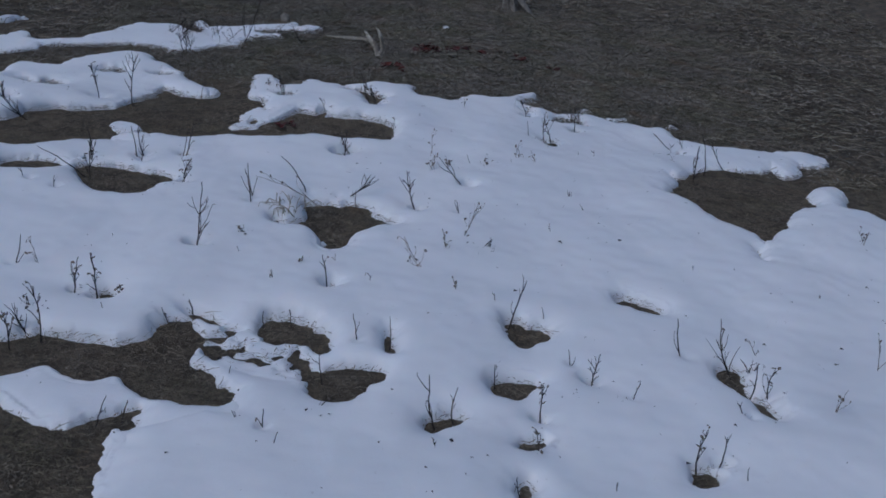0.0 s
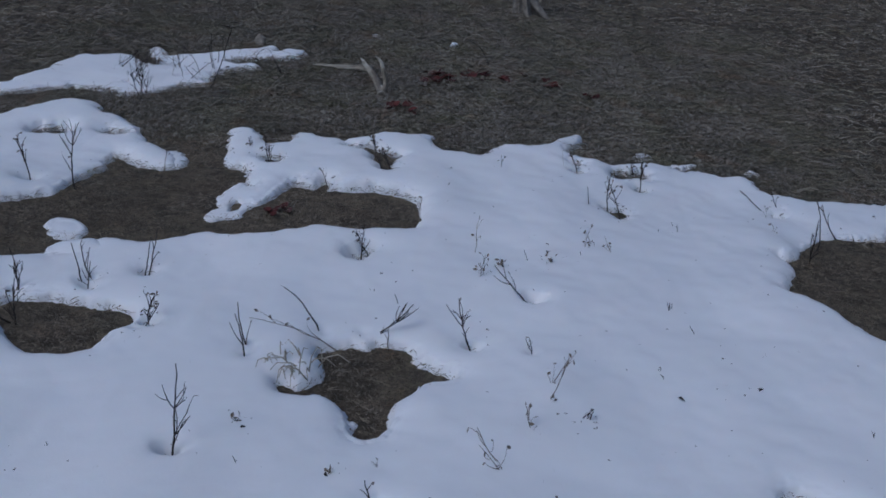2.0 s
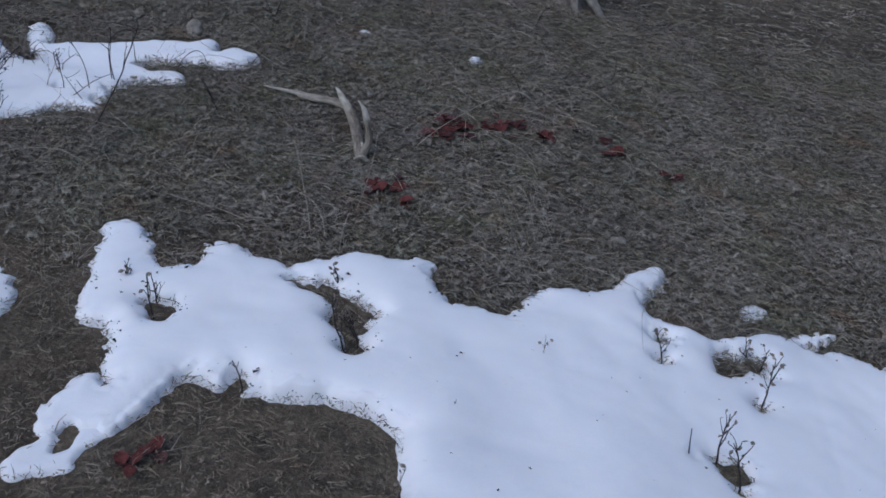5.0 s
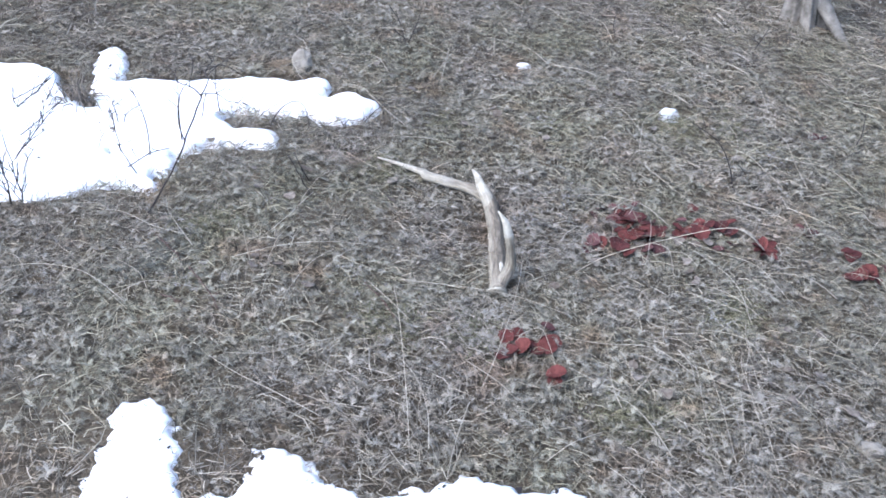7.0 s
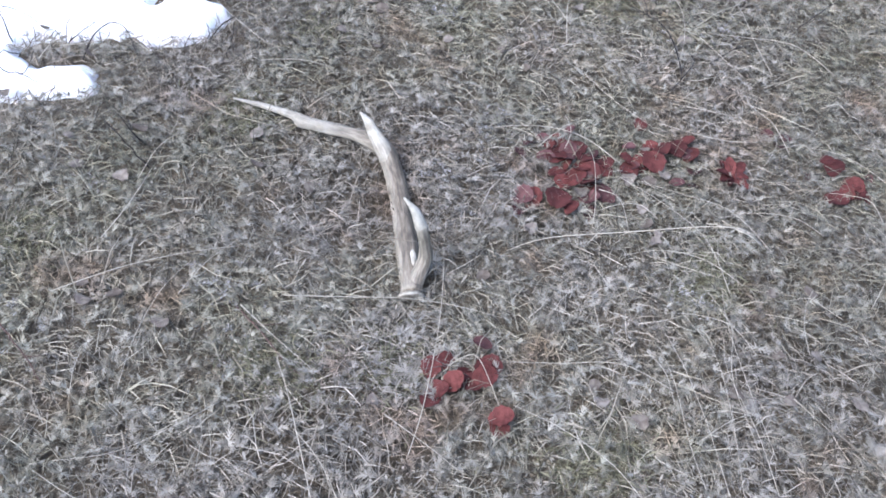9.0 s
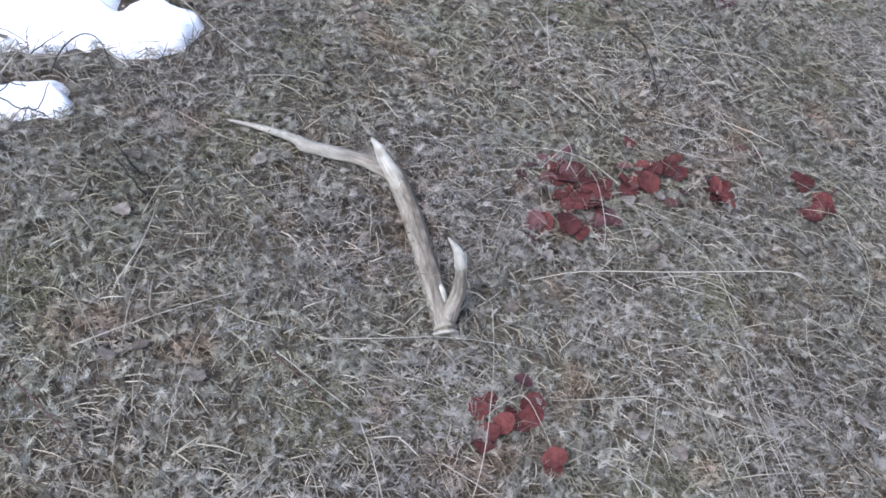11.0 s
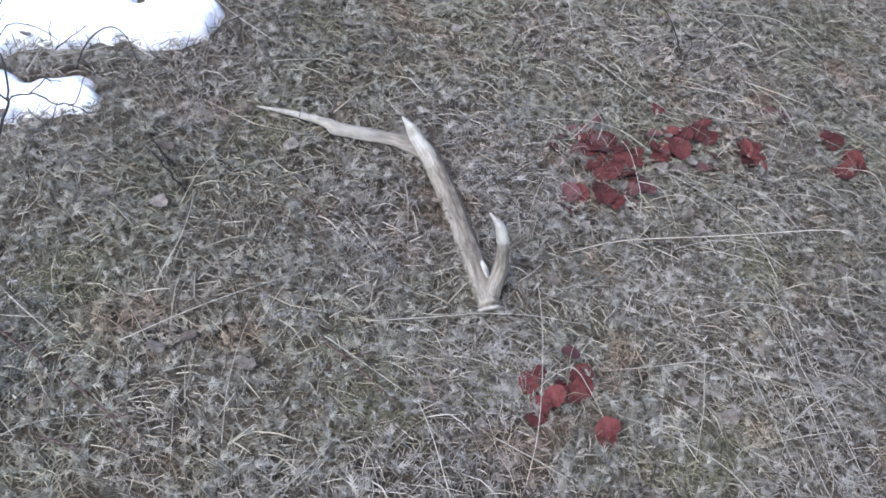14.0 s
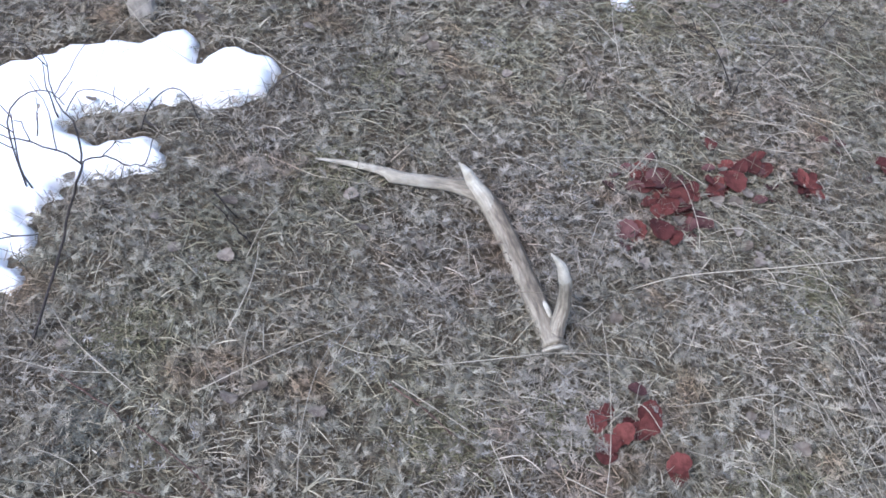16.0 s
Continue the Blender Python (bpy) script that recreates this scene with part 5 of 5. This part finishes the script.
# ---- fallen stems in the turf ----
def build_fallen_stem(spots, low, r, material, label):
    """A thin stem that lies in the grass along the spots, its ends sunk into the turf."""
    n = len(spots)
    line = [hill(u, v, low * (0.35 + 0.65 * math.sin(math.pi * (k + 0.4) / n))) for k, (u, v) in enumerate(spots)]
    base = line[0].copy()
    ob = thing("fallen_stem", base, label, "twig", "fallen stems")
    pts = [Vector(p[:3]) + Vector([random.uniform(-1, 1) for _ in range(3)]) * 0.0012 for p in curve_points([(*(p - base), 0) for p in line], 12)]
    part("stem", rod("stem", pts, r, r * 0.6, material), ob)
    for k in (4, 7, 9):
        way = (pts[k + 1] - pts[k - 1]).normalized() + Vector((random.uniform(-0.9, 0.9), random.uniform(-0.9, 0.9), random.uniform(0, 0.3)))
        part("side_twig", rod("side_twig", bent_line(pts[k], pts[k] + way * random.uniform(0.012, 0.03), 4, 0.1), r * 0.5, r * 0.3, material, 4), ob)


random.seed(61)
for spots in [[(-0.841, 5.776), (-0.795, 5.737), (-0.747, 5.705), (-0.723, 5.683)], [(-0.722, 5.695), (-0.673, 5.651), (-0.627, 5.613), (-0.586, 5.576)], [(-0.365, 5.769), (-0.319, 5.727), (-0.274, 5.686)], [(-0.72, 5.586), (-0.693, 5.578), (-0.661, 5.562)]]:
    build_fallen_stem(spots, 0.022, 0.0013, RUST, "red-brown dry stem fallen in the grass")
for spots in [[(0.308, 6.476), (0.341, 6.534), (0.353, 6.573), (0.338, 6.609)], [(0.592, 6.786), (0.676, 6.894), (0.772, 7.022)], [(0.39, 6.588), (0.438, 6.637), (0.487, 6.685)], [(-0.656, 6.122), (-0.638, 6.089), (-0.621, 6.066)]]:
    build_fallen_stem(spots, 0.035, 0.0010, TWIG, "thin dark crooked twig lying on the turf")


# ---- dead leaves ----
def dead_leaf(size):
    verts, faces = [(0, 0, 0)], []
    for k in range(11):
        a = 2 * math.pi * k / 11
        r = size * (1 + 0.16 * math.sin(3 * a + 1) + random.uniform(-0.07, 0.07))
        verts.append((r * math.cos(a), r * 0.85 * math.sin(a), size * (0.18 * math.cos(2 * a) + random.uniform(0, 0.14))))
    faces = [(0, k + 1, (k + 1) % 11 + 1) for k in range(11)]
    n = len(verts)
    verts += [(x, y, z - 0.0008) for x, y, z in verts]
    faces += [tuple(i + n for i in f[::-1]) for f in faces]
    return verts, faces


random.seed(31)
LEAVES = [mesh_of("dead_leaf", *dead_leaf(0.014), DEAD) for _ in range(5)]
PLACES = [(0.28, 6.065), (0.262, 6.1), (0.255, 6.135), (0.3, 6.1), (0.285, 6.085), (0.2, 5.72), (0.26, 5.7), (-0.55, 5.75), (0.5, 5.8), (0.02, 6.45), (0.188, 5.746)]
PLACES += [(random.uniform(-0.95, 0.8), random.uniform(5.45, 6.9)) for _ in range(46)]
for n, (u, v) in enumerate(PLACES):
    ob = new("dead_leaf", LEAVES[n % 5])
    s = 1.0 if n == 0 else random.uniform(0.6, 1.1)
    ob.matrix_world = Matrix.Translation(hill(u, v, 0.02)) @ HILL @ Euler((random.gauss(0, 0.25), random.gauss(0, 0.25), random.uniform(0, 6))).to_matrix().to_4x4() @ Matrix.Scale(s, 4)
    tagged(ob, "pale round dead leaf lying flat on the turf" if n == 0 else "small grey curled dead leaf on the turf", "leaf", "dead leaves")


# ---- the old tree's foot ----
def build_trunk():
    u, v = 0.51, 7.74
    base = hill(u, v, -0.03)
    ob = thing("tree_stump", base, "grey weathered tree stump with flared split roots", "tree stump")

    def ring(z, spread):
        pts = []
        for k in range(72):
            a = 2 * math.pi * k / 72
            lobe = 0.5 + 0.5 * math.cos(5 * a + 0.7)
            split = max(math.sin(6 * a + 0.4 + 0.6 * z), 0.0) ** 6 + 0.7 * max(math.sin(11 * a + 2.0 - 0.8 * z), 0.0) ** 8
            r = 0.060 + spread * (0.008 + 0.040 * lobe ** 2) - 0.020 * split + 0.004 * math.sin(17 * a + z * 4) + 0.003 * math.sin(31 * a + z * 5)
            pts.append(Vector((r * math.cos(a), r * math.sin(a), z)))
        return pts

    verts, faces, levels = [], [], [(0.0, 1.0), (0.04, 0.72), (0.09, 0.42), (0.16, 0.2), (0.3, 0.08), (0.5, 0.02), (0.7, 0.0), (0.86, 0.0)]
    for z, spread in levels:
        verts += ring(z, spread)
    for i in range(len(levels) - 1):
        for k in range(72):
            faces.append((i * 72 + k, i * 72 + (k + 1) % 72, i * 72 + 72 + (k + 1) % 72, i * 72 + 72 + k))
    for k in range(72):
        verts[-72 + k].z += 0.06 * math.sin(k * 1.3) + random.uniform(-0.03, 0.03)
    verts.append(Vector((0, 0, 0.78)))
    faces += [(len(verts) - 73 + k, len(verts) - 73 + (k + 1) % 72, len(verts) - 1) for k in range(72)]
    part("trunk", mesh_of("trunk", verts, faces, WOOD), ob)
    for du, dv, high, r in ((0.165, -0.10, 0.15, 0.030), (0.05, -0.10, 0.06, 0.016), (-0.09, -0.04, 0.05, 0.016)):
        end = hill(u + du, v + dv, -0.012) - base
        line = [(du * 0.1, dv * 0.1, high), (end.x * 0.42, end.y * 0.42, end.z * 0.3 + high * 0.62), (end.x * 0.72, end.y * 0.72, end.z * 0.7 + high * 0.26), tuple(end)]
        c = curve_points([(*p, q) for p, q in zip(line, (r, r * 0.85, r * 0.6, r * 0.25))], 14)
        v2, f2 = tube([p[:3] for p in c], c[:, 3], 12, 0.7, 0.10)
        part("root", mesh_of("root", v2, f2, WOOD), ob)


build_trunk()


# ---- pale stones in the turf ----
def build_stone(u, v, size, tilt, label):
    bm = bmesh.new()
    bmesh.ops.create_icosphere(bm, subdivisions=3, radius=1)
    for vert in bm.verts:
        n = noise.noise(vert.co * 1.7 + Vector((u * 9, 0, 0)))
        rough = noise.noise(vert.co * 6)
        vert.co = Vector([c * k for c, k in zip(vert.co, size)]) * (1 + 0.3 * n + 0.07 * rough)
    me = bpy.data.meshes.new("stone")
    bm.to_mesh(me)
    bm.free()
    me.materials.append(STONE)
    ob = new("stone", me)
    ob.matrix_world = Matrix.Translation(hill(u, v, size[2] * 0.5)) @ pose(0, 0, 0, *tilt)
    tagged(ob, label, "stone")


build_stone(-0.845, 6.6, (0.026, 0.016, 0.04), (-18, 8, 10), "pale flat stone standing in the turf")
build_stone(0.658, 5.755, (0.030, 0.017, 0.013), (6, 14, 12), "small pale stone lying among dry grass")


# ---- a dead tuft in the far patch's notch ----
def build_dead_tuft(u, v, n, tall, label, high=-0.005, material=WEED):
    base = hill(u, v, high)
    ob = thing("dead_tuft", base, label, "grass tuft", "dead tufts")
    for _ in range(n):
        way = Vector((random.gauss(0, 0.5), random.gauss(-0.3, 0.35), random.uniform(0.5, 1.0))).normalized() * tall * random.uniform(0.5, 1.2)
        foot = Vector((random.gauss(0, 0.022), random.gauss(0, 0.02), 0))
        line = [foot, foot + way * 0.45, foot + way * 0.8 + Vector((way.x * 0.2, way.y * 0.2, -0.012)), foot + way + Vector((way.x * 0.45, way.y * 0.45, -0.045))]
        part("blade", rod("blade", line, 0.0021, 0.0008, material, 4), ob)


random.seed(44)
build_dead_tuft(-1.289, 6.223, 40, 0.10, "brown withered tuft drooping into a notch of the snow")
build_dead_tuft(-0.003, 3.607, 22, 0.09, "pale dry grass tuft beside a bare hollow", 0.016, STRAW)
build_dead_tuft(-0.065, 3.624, 12, 0.07, "small pale dry grass tuft in thin snow", 0.016, STRAW)



# ---- dead grass and litter on the bare ground ----
def bare_spots(n, low, high, fade=0.0):
    """Random places clear of the snow, thinning out towards the plot's border."""
    p = rng.uniform(low, high, (n, 2))
    if fade:
        inner = np.minimum((p - low).min(1), (np.array(high) - p).min(1)) / fade
        p = p[rng.random(n) < inner]
        n = len(p)
    depth = snow_at(p)
    gap = np.where(p[:, 1] > 5.72, 0.021, 0.014)
    return p[depth < -gap + 0.016 * rng.random(n)]


def build_blades(name, p, length, width, lift, label, curl=0.25, material=GRASS, combed=0.0):
    n = len(p)
    turn = rng.uniform(0, 2 * np.pi, n)
    turn = np.where(rng.random(n) < combed, rng.normal(2.35, 0.45, n), turn)
    long = length * np.exp(rng.normal(0, 0.4, n))
    wide = width * rng.uniform(0.6, 1.5, n)
    rise = np.abs(rng.normal(0, lift, n)) + 0.03
    bend = rng.normal(0, curl, n)
    d = np.stack([np.cos(turn), np.sin(turn)], -1)
    e = np.stack([-d[:, 1], d[:, 0]], -1)
    z0 = relief(p[:, 0], p[:, 1]) + rng.uniform(0.0, 0.014, n)
    rows = []
    for s, w in ((0.0, 1.0), (0.5, 0.85), (1.0, 0.15)):
        c = p + d * (long * s)[:, None] + e * (long * bend * s * s)[:, None]
        z = z0 + long * rise * s * (1.25 - 0.75 * s * s)
        for q in (-1, 1):
            xy = c + e * (wide * w * 0.5 * q)[:, None]
            rows.append(np.concatenate([xy, (z + q * wide * 0.25)[:, None]], 1))
    verts = np.stack(rows, 1).reshape(-1, 3)
    k = np.arange(n)[:, None] * 6
    faces = np.concatenate([k + [0, 1, 3, 2], k + [2, 3, 5, 4]], 1).reshape(-1, 4)
    return tagged(new(name, quick_mesh(name, hill_array(verts), faces, material)), label, "grass", kind="stuff")


def build_litter(name, p, size, label, around=1, material=LITTER):
    """Small narrow leaves; around: how many spread from each spot."""
    n = len(p) * around
    turn = np.repeat(rng.uniform(0, 2 * np.pi, len(p)), around) + np.tile(np.arange(around) * 2 * np.pi / around, len(p)) + rng.normal(0, 0.3, n)
    s = np.repeat(size * np.exp(np.minimum(rng.normal(0, 0.35, len(p)), 0.4)), around) * rng.uniform(0.7, 1.2, n)
    d = np.stack([np.cos(turn), np.sin(turn)], -1)
    e = np.stack([-d[:, 1], d[:, 0]], -1)
    p = np.repeat(p, around, 0) + d * (s * (1.15 if around > 1 else 0))[:, None]
    z0 = relief(p[:, 0], p[:, 1]) + np.repeat(rng.uniform(0.004, 0.02, n // around), around)
    tilt, cup = rng.normal(0, 0.35, (n, 2)), rng.uniform(-0.4, 0.5, n)
    tilt[:, 0] += 0.25 if around > 1 else 0
    rows = []
    corners = ((-1, 0), (0.25, 0.26), (1.05, 0), (0.25, -0.26)) if around > 1 else ((-1, 0), (-0.2, 0.2), (0.5, 0.3), (1.05, 0), (0.5, -0.3), (-0.2, -0.2))
    for a, b in corners:
        xy = p + d * (a * s)[:, None] + e * (b * s)[:, None]
        z = z0 + s * (tilt[:, 0] * a + tilt[:, 1] * b + cup * abs(b))
        rows.append(np.concatenate([xy, z[:, None]], 1))
    verts = np.stack(rows, 1).reshape(-1, 3)
    k = np.arange(n)[:, None] * len(corners)
    faces = k + [0, 1, 2, 3] if around > 1 else np.concatenate([k + [0, 1, 2, 3], k + [0, 3, 4, 5]], 1).reshape(-1, 4)
    return tagged(new(name, quick_mesh(name, hill_array(verts), faces, material)), label, "leaf litter", kind="stuff")


def build_feathers(name, p, size, around, label, material=FEATHER):
    """Small dissected leaves, some spreading from each spot: a midrib with three pairs of lobes and a tip."""
    n = len(p) * around
    turn = np.repeat(rng.uniform(0, 2 * np.pi, len(p)), around) + np.tile(np.arange(around) * 2 * np.pi / around, len(p)) + rng.normal(0, 0.45, n)
    s = size * np.repeat(np.exp(np.minimum(rng.normal(0, 0.25, len(p)), 0.3)), around) * rng.uniform(0.6, 1.25, n)
    d = np.stack([np.cos(turn), np.sin(turn)], -1)
    e = np.stack([-d[:, 1], d[:, 0]], -1)
    c = np.repeat(p, around, 0)
    z0 = relief(c[:, 0], c[:, 1]) + np.repeat(rng.uniform(0.006, 0.022, len(p)), around)
    rise, droop, roll, curl = rng.normal(0.35, 0.3, n), rng.uniform(0.2, 0.9, n), rng.normal(0, 0.35, n), rng.normal(0, 0.2, n)

    def point(x, y):
        xy = c + d * (s * x)[:, None] + e * (s * (y + curl * x * x))[:, None]
        return np.concatenate([xy, (z0 + s * (rise * x - droop * x * x * 0.6 + roll * y + 0.3 * np.abs(y)))[:, None]], 1)

    rows = [point(x, 0.0) for x in (0.0, 0.22, 0.44, 0.66, 1.2)]
    for x, y in ((0.60, 0.40), (0.92, 0.36), (1.10, 0.22)):
        k = rng.uniform(0.7, 1.2)
        rows += [point(x, y * k), point(x, -y * k)]
    verts = np.stack(rows, 1).reshape(-1, 3)
    k = np.arange(n)[:, None] * 11
    faces = np.concatenate([k + f for f in ([0, 1, 5], [1, 0, 6], [1, 2, 7], [2, 1, 8], [2, 3, 9], [3, 2, 10], [2, 3, 4])], 1).reshape(-1, 3)
    return tagged(new(name, quick_mesh(name, hill_array(verts), faces, material)), label, "leaf litter", kind="stuff")


build_blades("dead_grass", bare_spots(250000, (-2.1, 5.05), (2.2, 8.1), 0.35), 0.030, 0.0012, 0.26, "grey-brown matted dead grass round the antler")
build_feathers("leaf_litter", bare_spots(17000, (-1.5, 5.1), (1.7, 7.4), 0.3), 0.0125, 4, "grey withered dissected leaves matted among the grass")


def rim_spots(n, low, high):
    """Random places along the melting rims of the snow."""
    p = rng.uniform(low, high, (n, 2))
    depth = snow_at(p)
    return p[(depth > -0.015) & (depth < 0.004 + 0.035 * rng.random(n) ** 1.5)]


build_blades("dead_grass", rim_spots(26000, (-1.2, 4.7), (1.4, 5.5)), 0.012, 0.0014, 0.2, "grey grass blades poking through thin melting snow")
build_blades("dead_grass", rim_spots(13000, (-2.2, 1.6), (2.6, 4.7)), 0.012, 0.0013, 0.3, "brown grass blades poking through the melting snow's rim", 0.25, THATCH)
build_blades("dead_grass", bare_spots(9000, (-1.6, 4.9), (1.5, 7.4)), 0.085, 0.0012, 0.14, "long pale straws among the matted grass", 0.35, GRASS, 0.45)
build_blades("dead_grass", bare_spots(150000, (-2.4, 1.6), (2.8, 5.2)), 0.013, 0.0013, 0.12, "short matted brown grass in the bare hollows", 0.25, THATCH)
build_blades("dead_grass", bare_spots(36000, (-2.4, 1.6), (2.8, 5.2)), 0.024, 0.0011, 0.16, "longer dry straws over the bare hollows", 0.3, THATCH)


def outer_spots(n, low, high):
    """Bare places of the hillside away from the antler's plot."""
    p = bare_spots(n, low, high)
    far = np.maximum(np.abs(p[:, 0]) - 1.3, p[:, 1] - 7.0) / 0.5
    return p[rng.random(len(p)) < far]


build_blades("dead_grass", outer_spots(60000, (-3.2, 4.9), (3.4, 10.5)), 0.045, 0.003, 0.16, "grey-brown dead grass on the open hillside")
build_litter("leaf_litter", bare_spots(26000, (-2.1, 5.05), (2.2, 8.1), 0.35), 0.0034, "grey withered feathery rosettes among the grass", 9)
build_litter("leaf_litter", bare_spots(55000, (-2.1, 5.05), (2.2, 8.1), 0.35), 0.0040, "small grey dead leaves among the grass")
build_litter("leaf_litter", bare_spots(70000, (-2.4, 1.6), (2.8, 5.2)), 0.0036, "small brown dead leaves in the bare hollows", 1, THATCH)
build_litter("leaf_litter", outer_spots(30000, (-3.2, 4.9), (3.4, 10.5)), 0.009, "small grey-brown dead leaves on the hillside")


# ---- dark crumbs of bark and leaf blown on the snow ----
def build_debris():
    near = np.array([(u, v) for u, v, _, _, z, kind in ALL_STEMS if kind in (1, 2, 3)])
    p = np.concatenate([np.repeat(near, 5, 0) + rng.normal(0, 0.028, (len(near) * 5, 2)), rng.uniform((-1.8, 2.0), (2.2, 5.5), (420, 2))])
    rim = rng.uniform((-1.2, 4.8), (1.5, 5.6), (9000, 2))
    depth = snow_at(rim)
    p = np.concatenate([p, rim[(depth > 0.002) & (depth < 0.03 * rng.random(len(rim)))][:900]])
    p = p[snow_at(p) > 0.002]
    n = len(p)
    turn, s = rng.uniform(0, 2 * np.pi, n), 0.0022 * np.exp(rng.normal(0, 0.45, n))
    d = np.stack([np.cos(turn), np.sin(turn)], -1)
    e = np.stack([-d[:, 1], d[:, 0]], -1)
    z = relief(p[:, 0], p[:, 1]) + TOP[cell(p)] + 0.0012
    rows = []
    for a, b, up in ((-1, -0.4, 0.0), (0.9, -0.6, 0.5), (1.2, 0.4, 0.2), (-0.7, 0.6, 0.7)):
        rows.append(np.concatenate([p + d * (a * s)[:, None] + e * (b * s)[:, None], (z + up * s)[:, None]], 1))
    verts = np.stack(rows, 1).reshape(-1, 3)
    faces = np.arange(n * 4).reshape(-1, 4)
    tagged(new("debris", quick_mesh("debris", hill_array(verts), faces, TWIG)), "dark crumbs of bark and leaf scattered on the snow", "debris", kind="stuff")


build_debris()


# ---- moss and pale lichen in the turf ----
def clump_spots(places, each, spread):
    p = np.repeat(np.array(places), each, 0)
    return p + rng.normal(0, spread, p.shape) * rng.uniform(0.4, 1.3, (len(p), 1))


MOSS = strand_material("olive_moss", [(0.0, (0.06, 0.053, 0.028)), (0.5, (0.125, 0.115, 0.063)), (1.0, (0.20, 0.185, 0.115))], 0.85)
LICHEN = strand_material("pale_lichen", [(0.0, (0.18, 0.168, 0.15)), (0.5, (0.26, 0.246, 0.225)), (1.0, (0.39, 0.375, 0.35))], 0.9)
MOSS_PLACES = [(0.174, 6.758), (0.151, 6.711), (-0.301, 5.678), (-0.271, 5.666), (0.363, 6.026), (0.382, 6.019), (-0.738, 5.856), (-0.763, 5.83), (-0.461, 6.204), (-0.485, 6.17), (0.302, 6.824), (-0.11, 5.71), (0.17, 5.61), (0.24, 5.63), (0.8, 6.74), (-0.4, 6.46)]
LICHEN_PLACES = [(-0.804, 5.794), (-0.803, 5.802), (-0.686, 5.648), (-0.349, 5.673), (-0.178, 6.589), (-0.166, 6.585), (-0.027, 6.73), (0.409, 6.738), (0.421, 6.725), (0.314, 6.635), (-0.044, 6.276), (-0.034, 6.234), (-0.023, 6.276), (-0.107, 6.135), (-0.092, 6.127), (0.349, 5.953), (0.328, 5.958), (-0.666, 5.97), (-0.398, 5.803), (-0.433, 5.815)]
SPRIG = strand_material("grey_green_sprigs", [(0.0, (0.042, 0.042, 0.033)), (0.5, (0.085, 0.085, 0.068)), (1.0, (0.15, 0.147, 0.122))], 0.85)
SPRIG_PLACES = [(-0.797, 5.723), (-0.775, 5.71), (-0.793, 5.687), (-0.764, 5.671), (-0.793, 5.652), (-0.768, 5.636), (-0.76, 5.786)]
build_litter("leaf_litter", clump_spots(SPRIG_PLACES, 22, 0.026), 0.0036, "dark grey-green needle sprigs in the turf", 9, SPRIG)
build_blades("dead_grass", clump_spots(CREEPER_SPOTS, 17, 0.028), 0.034, 0.0010, 0.5, "dry grass blades grown through the red creepers", 0.4)
build_blades("moss", clump_spots(MOSS_PLACES, 420, 0.04), 0.016, 0.0014, 0.5, "olive green moss between the dead grass", 0.25, MOSS)
build_litter("lichen", clump_spots(LICHEN_PLACES, 30, 0.032), 0.0026, "pale grey lichen flecks in the turf", 7, LICHEN)
